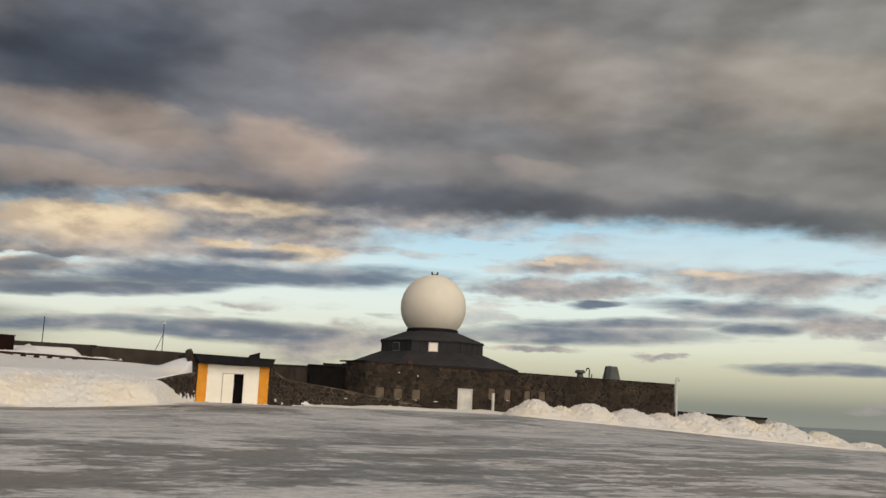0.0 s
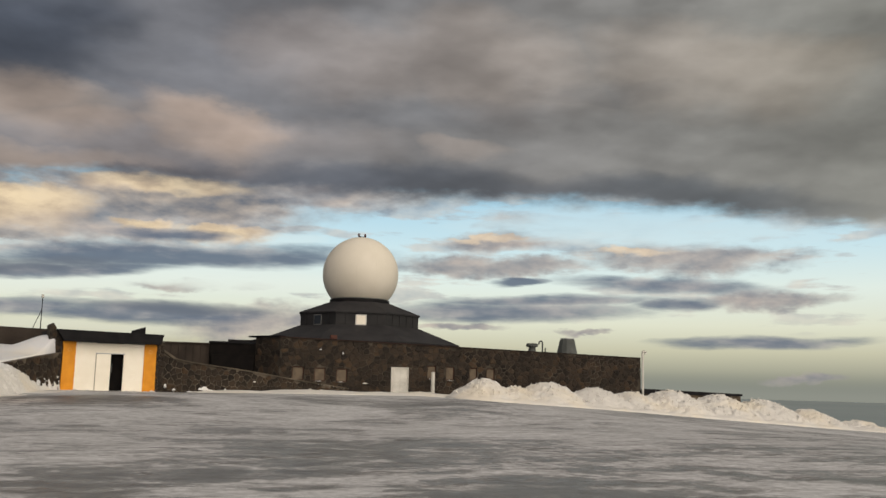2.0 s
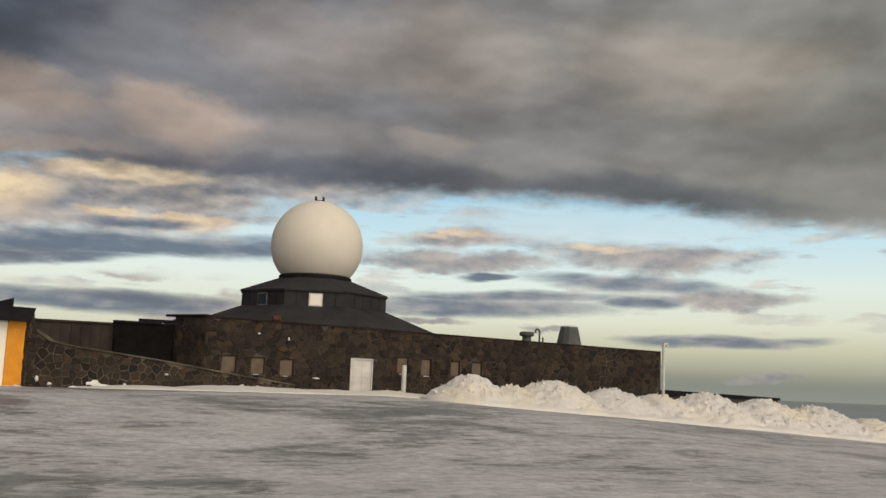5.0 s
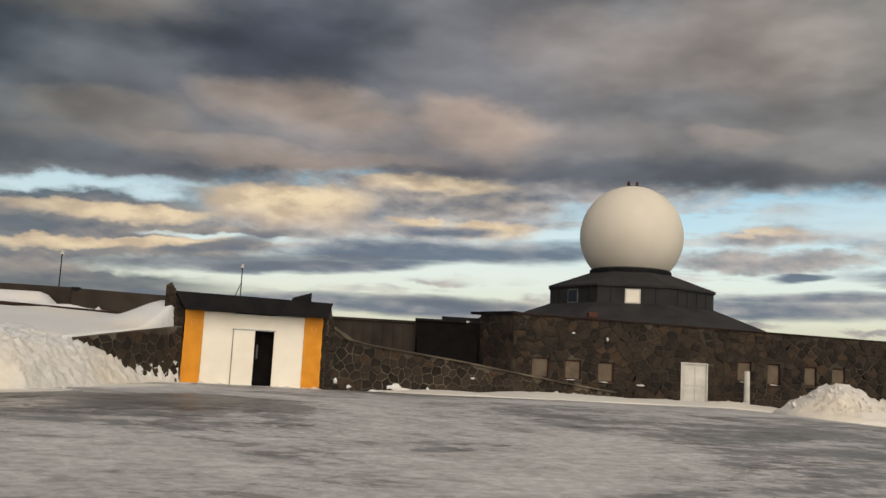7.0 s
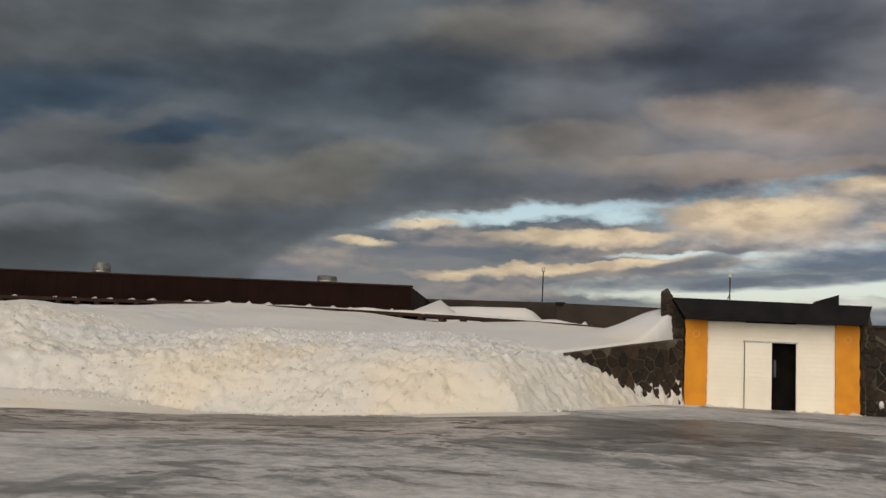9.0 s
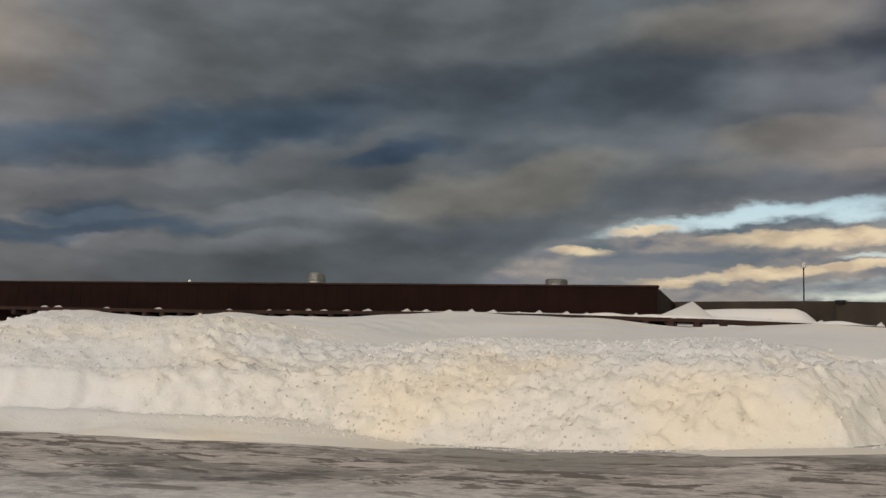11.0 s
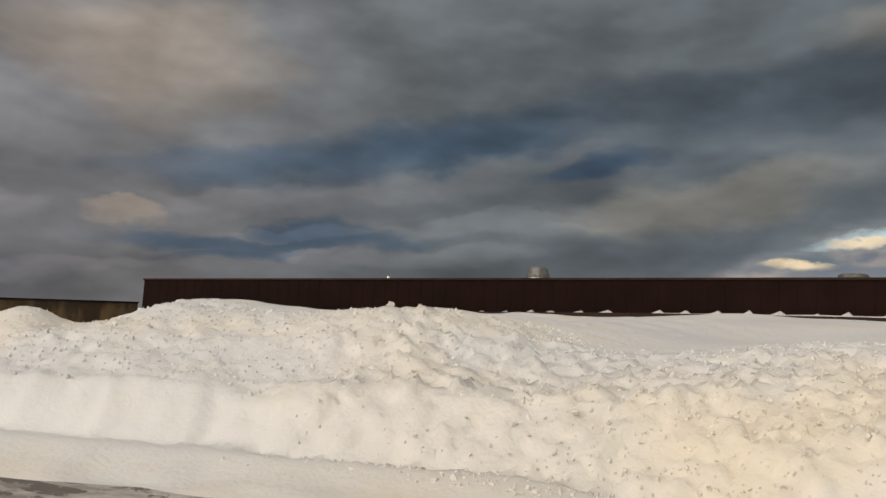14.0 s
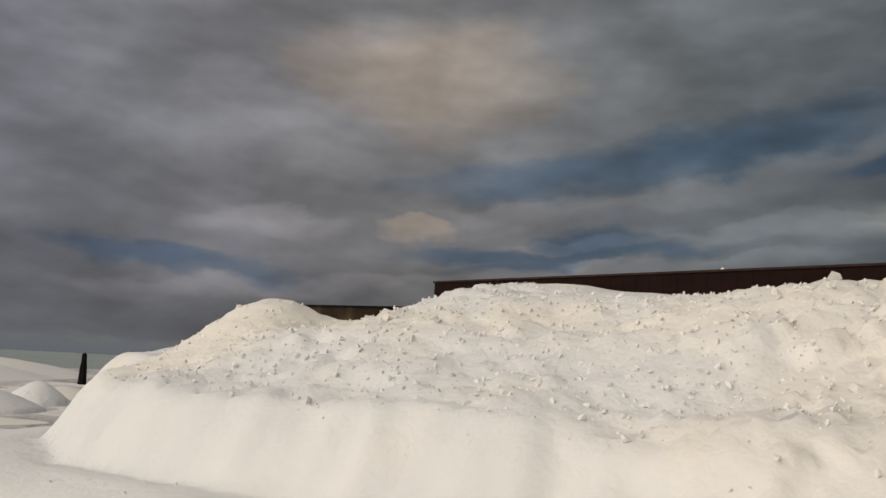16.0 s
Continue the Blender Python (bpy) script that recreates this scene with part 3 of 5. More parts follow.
def rubble(length, top, bottom, size, seed, holes=(), flat=1.25):
    """Irregular stones that fill a wall: top and bottom are heights as functions of the run along it; holes are (x0, x1, z0, z1)."""
    rnd = random.Random(seed)
    seeds, step_z = [], size / flat
    hi = max(top(length * i / 20) for i in range(21))
    lo = min(bottom(length * i / 20) for i in range(21))
    for r in range(int((hi - lo) / step_z) + 2):
        for c in range(int(length / size) + 2):
            seeds.append(((c + 0.5 * (r % 2) + rnd.uniform(-0.42, 0.42)) * size, lo + (r + 0.5 + rnd.uniform(-0.42, 0.42)) * step_z))
    cells = {}
    for s in seeds:
        cells.setdefault((int(s[0] // (2 * size)), int(s[1] // (2 * size))), []).append(s)
    stones = []
    for x, z in seeds:
        if not (0 < x < length and bottom(x) < z < top(x)) or any(a < x < b and c < z < d for a, b, c, d in holes):
            continue
        poly = [(x - size * 1.3, z - size * 1.3), (x + size * 1.3, z - size * 1.3), (x + size * 1.3, z + size * 1.3), (x - size * 1.3, z + size * 1.3)]
        i, j = int(x // (2 * size)), int(z // (2 * size))
        for near in (s for a in (-1, 0, 1) for b in (-1, 0, 1) for s in cells.get((i + a, j + b), ())):
            if near != (x, z):
                poly = clip(poly, (x + near[0]) / 2, (z + near[1]) / 2, near[0] - x, near[1] - z)
        poly = clip(clip(poly, 0, 0, -1, 0), length, 0, 1, 0)
        e = 0.3
        poly = clip(poly, x, top(x), -(top(x + e) - top(x - e)) / (2 * e), 1)
        poly = clip(poly, x, bottom(x), 0, -1)
        for a, b, c, d in holes:
            gaps = sorted(((a - x, (a, z, 1, 0)), (x - b, (b, z, -1, 0)), (c - z, (x, c, 0, 1)), (z - d, (x, d, 0, -1))))
            if gaps[-1][0] > -0.01 and gaps[-1][0] < size * 1.3:
                poly = clip(poly, *gaps[-1][1])
        if len(poly) >= 3:
            stones.append(((x, z), poly))
    return stones


def stone_shape(bm, centre, poly, rnd, joint=0.013):
    """One stone: its foot in the joint, a rounded shoulder and an uneven face, standing out from the wall (towards -y)."""
    rough = []
    for (ax, az), (bx, bz) in zip(poly, poly[1:] + poly[:1]):
        L = math.hypot(bx - ax, bz - az)
        if L < 0.02:
            continue
        rough.append((ax + (bx - ax) * 0.12, az + (bz - az) * 0.12))
        if L > 0.16:
            k = rnd.uniform(-0.022, 0.008)
            rough.append(((ax + bx) / 2 + (bz - az) / L * k, (az + bz) / 2 - (bx - ax) / L * k))
        rough.append((ax + (bx - ax) * 0.88, az + (bz - az) * 0.88))
    poly = rough if len(rough) > 2 else poly
    cx, cz = sum(p[0] for p in poly) / len(poly), sum(p[1] for p in poly) / len(poly)
    proud = rnd.uniform(0.012, 0.05)
    ax, az = rnd.uniform(-0.09, 0.09), rnd.uniform(-0.09, 0.09)
    rings = []
    for shrink, out in ((joint, 0.0), (joint + 0.012, -0.65 * proud), (joint + 0.06, -proud)):
        ring = []
        for px, pz in poly:
            d = math.hypot(px - cx, pz - cz) or 1
            k = max(1 - shrink / d, 0.25)
            lift = out + (ax * (px - cx) + az * (pz - cz) + rnd.uniform(-0.008, 0.008) if out < -0.5 * proud else 0)
            ring.append(bm.verts.new((cx + (px - cx) * k - centre[0], min(lift, 0.0), cz + (pz - cz) * k - centre[1])))
        rings.append(ring)
    n = len(poly)
    for lo, hi in zip(rings, rings[1:]):
        for i in range(n):
            bm.faces.new((lo[i], lo[(i + 1) % n], hi[(i + 1) % n], hi[i]))
    bm.faces.new(rings[-1])


def mason(parent, stones, seed, origin, keep=300, pick=None):
    """Stones as parts of a wall; those past the nearest 'keep' are joined. origin: where the run starts in the wall's own coordinates, with the turn of the face."""
    rnd = random.Random(seed)
    if pick:
        stones = sorted(stones, key=pick)
    for (x, z), poly in stones[:keep]:
        bm = bmesh.new()
        stone_shape(bm, (x, z), poly, rnd)
        ob = part("stone", bm, STONE, parent)
        ob.matrix_basis = origin @ Matrix.Translation((x, 0, z))
    if stones[keep:]:
        bm = bmesh.new()
        for c, poly in stones[keep:]:
            stone_shape(bm, (0, 0), poly, rnd)
        ob = part("stonework", bm, STONE_ISLAND, parent, kind="stuff")
        ob.matrix_basis = origin


# ---- the radar building ----
CX, CY = 2.2, 17.0
house = thing("radar_building", "low dark rubble-stone building with stepped black octagonal roof", "building")


def parapet(x):
    """Height of the front wall's top edge along x."""
    return 3.98 - 0.018 * (x + 7.4)


WINDOWS = [(-6.60, -5.83, 1.32, 2.17), (-5.14, -4.42, 1.28, 2.13), (-3.70, -2.98, 1.25, 2.11), (2.50, 3.15, 1.58, 2.46), (3.84, 4.44, 1.52, 2.44), (5.53, 6.10, 1.55, 2.40), (6.79, 7.40, 1.55, 2.40)]
DOOR = (0.0, 1.2, 0.30, 2.30)
front_holes = WINDOWS + [DOOR]


def front_wall(x0, x1, z0, top, holes, y0, y1):
    """A wall of blocks round its openings."""
    bm = bmesh.new()
    xs = sorted({x0, x1, *[v for h in holes for v in h[:2]]})
    for a, b in zip(xs, xs[1:]):
        mid = (a + b) / 2
        z = z0
        for h in sorted((h for h in holes if h[0] < mid < h[1]), key=lambda h: h[2]):
            prism(bm, [(a, y0), (b, y0), (b, y1), (a, y1)], z, h[2])
            z = h[3]
        prism(bm, [(a, y0), (b, y0), (b, y1), (a, y1)], z, [top(a), top(b), top(b), top(a)])
    return bm


part("front_wall", front_wall(-7.4, 18.9, -0.3, parapet, front_holes, 0.0, 0.5), MORTAR, house)
side = prism(bmesh.new(), [(-7.4, 0.02), (-7.0, 0.5), (-8.2, 2.4), (-8.65, 2.0)], -0.3, [3.98, 3.98, 4.0, 4.0])
part("side_wall", side, MORTAR, house, "shaded splayed side wall")
part("body", prism(bmesh.new(), [(-8.6, 2.05), (-7.35, 0.5), (18.85, 0.5), (18.85, 9), (12.5, 9), (12.5, 27), (-8.6, 27)], -0.3, [3.9, 3.85, 3.4, 3.5, 3.6, 3.9, 3.9]), ROOF_FELT, house)
coping = prism(bmesh.new(), [(-7.5, -0.10), (18.95, -0.10), (18.95, 0.55), (-7.5, 0.55)], 3.9, [4.05, 3.58, 3.58, 4.05])
for v in coping.verts:
    if v.co.z < 3.95:
        v.co.z = parapet(v.co.x) + 0.003
part("coping", coping, EAVE, house, "dark rusty metal coping")
part("side_coping", prism(bmesh.new(), [(-7.42, -0.12), (-7.0, 0.5), (-8.2, 2.5), (-9.1, 2.3)], 3.99, 4.10), BLACK, house, "black overhanging roof edge")
part("lower_roof", lathe(bmesh.new(), [(8.7, 4.2), (8.75, 4.36), (5.2, 5.72)], 8, radians(-103 + 22.5)), ROOF_FELT, house)
drum = part("drum", lathe(bmesh.new(), [(5.2, 5.5), (5.2, 6.72)], 8, radians(-103 + 22.5)), DECK_PANEL, house)
part("upper_roof", lathe(bmesh.new(), [(5.32, 6.66), (5.32, 6.78), (2.62, 7.78)], 8, radians(-103 + 22.5)), ROOF_FELT, house)
part("collar", lathe(bmesh.new(), [(2.5, 7.6), (2.5, 8.02), (2.36, 8.06)], 48), BLACK, house)
for ob in house.children:
    if ob.name.split(".")[0] in ("lower_roof", "drum", "upper_roof", "collar"):
        ob.location = (CX, CY, 0)

# drum windows; the first pane's sky brightness is painted on in white
for turn, mat_in, lab in ((-103, "lit", "pane painted white for the bright sky in it"), (-148, "dark", "")):
    a = radians(turn)
    apothem = 5.2 * math.cos(math.pi / 8)
    w = part("window", boxed((-0.44, -0.03, -0.42), (0.44, 0.05, 0.42), 0.01), DOOR_PAINT if mat_in == "lit" else GALVANISED, house, "square window in a thin frame")
    w.matrix_basis = pose(CX + apothem * math.cos(a), CY + apothem * math.sin(a), 6.12, 0, 0, turn + 90)
    p = part("pane", boxed((-0.36, -0.045, -0.34), (0.36, -0.032, 0.34)), WHITE_PAINT if mat_in == "lit" else GLASS, w, lab)

# radome
rings = [(3.18 * math.cos(t), 10.22 + 3.18 * math.sin(t)) for t in [radians(-43.5 + (90 + 43.2) * i / 40) for i in range(41)]]
dome = thing("radome", "large cream-white radome ball on the roof collar", "radome", (CX, CY, 0))
part("shell", lathe(bmesh.new(), rings, 96), RADOME, dome, smooth=True)
part("base_ring", lathe(bmesh.new(), [(2.40, 8.0), (2.41, 8.08), (2.34, 8.12)], 64), GREY_SHEET, dome)
for k in range(12):
    a = 2 * math.pi * (k + 0.3) / 12
    seam = bmesh.new()
    pts = [(3.183 * math.cos(t), 10.22 + 3.183 * math.sin(t)) for t in [radians(-40 + 118 * i / 26) for i in range(27)]]
    for (r0, z0), (r1, z1) in zip(pts, pts[1:]):
        quad = []
        for r, z, o in ((r0, z0, -0.012), (r0, z0, 0.012), (r1, z1, 0.012), (r1, z1, -0.012)):
            quad.append(seam.verts.new((r * math.cos(a) - o * math.sin(a), r * math.sin(a) + o * math.cos(a), z)))
        seam.faces.new(quad)
    bmesh.ops.remove_doubles(seam, verts=seam.verts, dist=0.0005)
    part("seam", seam, RADOME_SEAM, dome)
bm = lathe(bmesh.new(), [(0.30, 13.36), (0.26, 13.44), (0.05, 13.45)], 12)
box(bm, (-0.34, -0.03, 13.44), (0.34, 0.03, 13.49))
beacon = thing("obstruction_light", "twin red obstruction lamps on a bracket", "lamp", (CX, CY, 0))
part("bracket", bm, BLACK, beacon)
for sx in (-0.27, 0.27):
    part("lamp_head", lathe(bmesh.new(), [(0.07, 13.49), (0.09, 13.52), (0.09, 13.68), (0.05, 13.74)], 10), RUST, beacon).location = (sx, 0, 0)

# sheet joints of the drum and a small rusty box on the roof edge
for k in range(8):
    for f in (-0.62, -0.2, 0.22, 0.64):
        a = radians(-103 + 45 * k)
        strip = part("sheet_joint", boxed((-0.018, -0.016, -0.50), (0.018, 0.0, 0.50)), BLACK, house)
        reach = 5.2 * math.cos(math.pi / 8)
        side_step = f * 5.2 * math.sin(math.pi / 8)
        strip.matrix_basis = pose(CX + reach * math.cos(a) - side_step * math.sin(a), CY + reach * math.sin(a) + side_step * math.cos(a), 6.17, 0, 0, -103 + 45 * k + 90)
part("edge_box", boxed((-4.15, 0.05, 4.0), (-3.72, 0.35, 4.26), 0.02), RUST, house, "small rust-red box on the roof edge")

# windows with boards, and the white door
for x0, x1, z0, z1 in WINDOWS:
    w = part("window", boxed((x0 - 0.01, 0.12, z0 - 0.01), (x1 + 0.01, 0.2, z1 + 0.01)), RUST, house, "small window boarded over in brown")
    part("board", boxed((x0 + 0.06, 0.085, z0 + 0.05), (x1 - 0.06, 0.118, z1 - 0.06), 0.006), BOARD, w)
    part("sill", boxed((x0 - 0.05, -0.07, z0 - 0.06), (x1 + 0.05, 0.16, z0 + 0.0), 0.01), MORTAR, w)
x0, x1, z0, z1 = DOOR
d = part("door", boxed((x0, 0.06, z0), (x1, 0.14, z1), 0.008), DOOR_PAINT, house, "weathered white double-panel door")
part("frame", box(box(boxed((x0, -0.02, z0), (x0 + 0.05, 0.058, z1 + 0.0)), (x1 - 0.05, -0.02, z0), (x1, 0.058, z1)), (x0 + 0.05, -0.02, z1 - 0.05), (x1 - 0.05, 0.058, z1)), DOOR_PAINT, d)
for px in (0.14, 0.64):
    for pz, h in ((0.45, 0.75), (1.32, 0.8)):
        part("panel", boxed((x0 + px, 0.035, pz), (x0 + px + 0.42, 0.058, pz + h), 0.012), DOOR_PAINT, d)
part("handle", boxed((x0 + 0.9, -0.01, 1.22), (x0 + 1.02, 0.03, 1.25), 0.005), STEEL, d)

# roof gear of the wing
cowl = thing("roof_cowl", "large tapered grey sheet-metal roof ventilator", "vent", (15.0, 4.0, 3.42))
part("drum", lathe(bmesh.new(), [(0.78, 0.0), (0.80, 0.25), (0.76, 0.4), (0.55, 1.35), (0.50, 1.42)], 12), GREY_SHEET, cowl, smooth=False)
part("cap", lathe(bmesh.new(), [(0.52, 1.42), (0.52, 1.47), (0.1, 1.5)], 12), STEEL, cowl)
vent = thing("roof_vent", "squat flanged roof vent on a concrete plinth", "vent", (11.9, 3.6, 3.48))
part("plinth", boxed((-0.9, -0.4, 0), (1.1, 0.4, 0.28), 0.02), CONCRETE, vent)
part("stack", lathe(bmesh.new(), [(0.3, 0.28), (0.26, 0.5), (0.26, 0.68)], 14), GREY_SHEET, vent)
part("flange", lathe(bmesh.new(), [(0.4, 0.66), (0.44, 0.7), (0.44, 0.84), (0.36, 0.92)], 14), GREY_SHEET, vent)


def gooseneck(bm, foot, height, bend, radius, way):
    """A pipe that rises and turns over in a half circle."""
    pts = [Vector(foot), Vector(foot) + Vector((0, 0, height))]
    for i in range(1, 9):
        a = math.pi * i / 8
        pts.append(Vector(foot) + Vector((way * bend * (1 - math.cos(a)), 0, height + bend * math.sin(a))))
    pts.append(pts[-1] - Vector((0, 0, bend * 0.7)))
    for a, b in zip(pts, pts[1:]):
        rod(bm, a, b, radius, seg=8)
    return bm


whole("vent_pipe", gooseneck(bmesh.new(), (0, 0, 0), 0.75, 0.14, 0.06, -1), GREY_SHEET, "hooked grey vent pipe on the flat roof", "pipe", (12.75, 3.6, 3.7))
whole("vent_pipe", rod(bmesh.new(), (0, 0, 0), (0, 0, 0.42), 0.05), GREY_SHEET, "short straight vent pipe on the flat roof", "pipe", (12.98, 3.6, 3.7))
stand = thing("downpipe", "white standpipe with a hooked head at the wall's end", "pipe", (18.95, -0.22, 0))
part("pipe", gooseneck(bmesh.new(), (0, 0, 0.3), 3.55, 0.12, 0.085, 1), DOOR_PAINT, stand)
for z in (1.2, 2.6):
    part("bracket", boxed((-0.12, -0.02, z), (0.02, 0.24, z + 0.06)), STEEL, stand)
whole("marker_post", rod(bmesh.new(), (0, 0, 0), (0, 0.0, 1.75), 0.13, 0.12, 12), DOOR_PAINT, "stout white post standing in the snow by the wall", "post", (2.72, -0.6, 0.3))
low = thing("terrace_wall", "low dark parapet running on past the building's end", "wall")
part("wall", prism(bmesh.new(), [(18.9, 0.3), (27.8, 0.3), (27.8, 0.8), (18.9, 0.8)], -2.2, [1.18, 0.96, 0.96, 1.18]), CONCRETE, low)
part("coping", prism(bmesh.new(), [(18.9, 0.2), (27.9, 0.2), (27.9, 0.9), (18.9, 0.9)], 0.9, [1.30, 1.05, 1.05, 1.30]), BLACK, low)

# buildings that close the gap between hut and radar building
link = thing("link_building", "weathered brown sheet-clad link with upright battens", "building")
part("wall", prism(bmesh.new(), [(-15.4, 2.4), (-11.55, 2.4), (-11.55, 9), (-15.4, 9)], 0.0, 3.5), BROWN_GREY, link)
for i in range(9):
    part("batten", boxed((-15.3 + i * 0.46, 2.33, 2.0), (-15.22 + i * 0.46, 2.4, 3.44)), BROWN_GREY, link)
part("coping", boxed((-15.5, 2.28, 3.44), (-11.5, 2.9, 3.54), 0.01), BROWN_GREY, link)
dark = thing("dark_annex", "black felted low annex beside the splayed wall", "building")
part("wall", prism(bmesh.new(), [(-11.55, 2.0), (-8.62, 2.0), (-8.62, 8), (-11.55, 8)], 0.0, 3.58), DARK, dark)
part("lower_wall", boxed((-11.5, 1.55, 0.0), (-8.8, 1.99, 2.8), 0.02), DARK, dark, "dark red-brown sheet wall")
part("upstand", boxed((-10.4, 1.92, 3.66), (-8.7, 2.28, 3.80), 0.01), BLACK, dark)
part("coping", boxed((-11.6, 1.9, 3.55), (-9.3, 2.3, 3.66), 0.01), BLACK, dark)

# ---- the hut ----
HUT = pose(-20.04, -7.12, 0.0, 0, 0, 12.0)
hut = thing("hut", "white-boarded hut with orange end panels and black roof", "hut", (-20.04, -7.12, 0), 12.0)
W = 4.86
part("body", box(box(boxed((0.0, 0.25, 0.2), (0.15, 4.2, 3.1)), (W - 0.15, 0.25, 0.2), (W, 4.2, 3.1)), (0.0, 4.2, 0.2), (W, 4.35, 3.1)), MORTAR, hut)
part("floor", boxed((0.15, 0.0, 0.2), (W - 0.15, 4.2, 0.46)), CONCRETE, hut)
ragged = random.Random(8)
for x0, x1 in ((0.0, 0.64), (W - 0.66, W)):
    pier = bmesh.new()
    rows = []
    for i in range(25):
        z = 0.2 + 2.84 * i / 24
        a, b = x0 + ragged.uniform(-0.012, 0.02), x1 + ragged.uniform(-0.02, 0.012)
        rows.append([pier.verts.new(p) for p in ((a, 0.0, z), (b, 0.0, z), (b, 0.25, z), (a, 0.25, z))])
    for lo, hi in zip(rows, rows[1:]):
        for i in range(4):
            pier.faces.new((lo[i], lo[(i + 1) % 4], hi[(i + 1) % 4], hi[i]))
    pier.faces.new(rows[0][::-1]), pier.faces.new(rows[-1])
    p = part("end_panel", pier, ORANGE, hut, "orange painted masonry pier")
    c = (x0 + x1) / 2
    ring = bmesh.new()
    lathe(ring, [(0.085, 0.0), (0.085, 0.006), (0.10, 0.006), (0.10, 0.0)], 20, cap=False)
    ob = part("ring_mark", ring, ORANGE_PALE, p, "faint round mark")
    ob.matrix_basis = pose(c, -0.001, 2.62, 90, 0, 0)
DX0, DX1, DZ = 2.46, 3.14, 2.44
for i in range(19):
    z0, z1 = 0.46 + i * 0.134, 0.46 + i * 0.134 + 0.131
    spans = [(0.64, 1.70), (DX1, W - 0.66)] if z0 < DZ - 0.02 else [(0.64, W - 0.66)]
    for a, b in spans:
        bm = boxed((a, 0.06, z0), (b, 0.10, min(z1 + 0.0015, 3.03)), 0.003)
        part("board", bm, WHITE_PAINT, hut)
leaf = part("door", boxed((1.705, 0.035, 0.47), (DX0, 0.085, DZ), 0.006), WHITE_PAINT, hut, "white sliding door leaf, half open")
for i in range(14):
    part("slat", boxed((1.73, 0.022, 0.5 + i * 0.134), (DX0 - 0.02, 0.034, 0.5 + i * 0.134 + 0.131), 0.002), WHITE_PAINT, leaf)
part("rail", boxed((1.66, 0.0, DZ + 0.005), (DX1 + 0.04, 0.055, DZ + 0.045)), STEEL, hut)
part("back_panel", boxed((0.64, 0.085, 0.46), (1.70, 0.16, 3.03)), WHITE_PAINT, hut)
part("back_panel", boxed((DX1, 0.085, 0.46), (W - 0.66, 0.16, 3.03)), WHITE_PAINT, hut)
part("inner_door", boxed((DX0 + 0.02, 0.42, 0.47), (DX1 + 0.12, 0.46, DZ)), DARK, hut, "dark inner door seen through the opening")
# a reflection on the inner door, modelled as a pale grey strip
part("door_pane", boxed((DX0 + 0.10, 0.405, 1.45), (DX0 + 0.17, 0.418, 1.95), 0.004), GREY_SHEET, hut, "narrow pale strip standing in for a glint")
part("lintel", boxed((1.70, 0.104, DZ + 0.05), (DX1, 0.16, 3.03)), DARK, hut)
part("door_edge", boxed((1.688, 0.02, 0.47), (1.700, 0.058, DZ), 0.002), DARK, hut)


def slab(outline, y0, y1):
    """An upright slab: its outline in x and z, drawn from y0 back to y1."""
    bm = bmesh.new()
    fr, ba = [bm.verts.new((x, y0, z)) for x, z in outline], [bm.verts.new((x, y1, z)) for x, z in outline]
    n = len(outline)
    bm.faces.new(fr), bm.faces.new(ba[::-1])
    for i in range(n):
        bm.faces.new((fr[i], fr[(i + 1) % n], ba[(i + 1) % n], ba[i]))
    return bm


part("roof", slab([(-0.02, 3.04), (W + 0.10, 3.04), (W + 0.24, 3.58), (-0.40, 3.64)], -0.42, 4.6), BLACK, hut, "black sheet roof with a deep fascia")
part("gutter", boxed((-0.0, -0.50, 3.02), (W + 0.08, -0.425, 3.1), 0.01), BLACK, hut)
cheek = thing("cheek_wall", "rough stone cheek wall rising to a pointed stub beside the hut", "wall", (-20.04, -7.12, 0), 12.0)
part("core", slab([(-0.72, 0.2), (-0.03, 0.2), (-0.03, 3.0), (-0.42, 3.62), (-0.44, 3.80), (-0.54, 3.96), (-0.72, 3.84)], 0.04, 0.9), MORTAR, cheek)
mason(cheek, rubble(0.69, lambda u: 3.84 if u < 0.28 else 3.6 - 1.5 * (u - 0.3), lambda u: 0.3, 0.26, 51), 52, Matrix.Translation((-0.72, 0.04, 0)))
cheek = thing("cheek_wall", "stone cheek wall curving down from the hut roof", "wall", (-20.04, -7.12, 0), 12.0)
part("core", slab([(W + 0.03, 0.2), (W + 0.45, 0.2), (W + 0.45, 2.62), (W + 0.36, 2.95), (W + 0.28, 3.40), (W + 0.03, 3.40)], 0.06, 0.9), MORTAR, cheek)
mason(cheek, rubble(0.42, lambda u: 3.35 if u < 0.2 else 3.35 - 2.6 * (u - 0.2), lambda u: 0.3, 0.26, 53), 54, Matrix.Translation((W + 0.03, 0.06, 0)))
stub2 = thing("roof_upstand", "sloping black sheet upstand on the hut roof", "upstand", (-20.04, -7.12, 0), 12.0)
part("sheet", prism(bmesh.new(), [(3.9, 1.6), (4.6, 1.6), (4.6, 1.9), (3.9, 1.9)], 3.6, [3.82, 4.05, 4.05, 3.82]), BLACK, stub2)

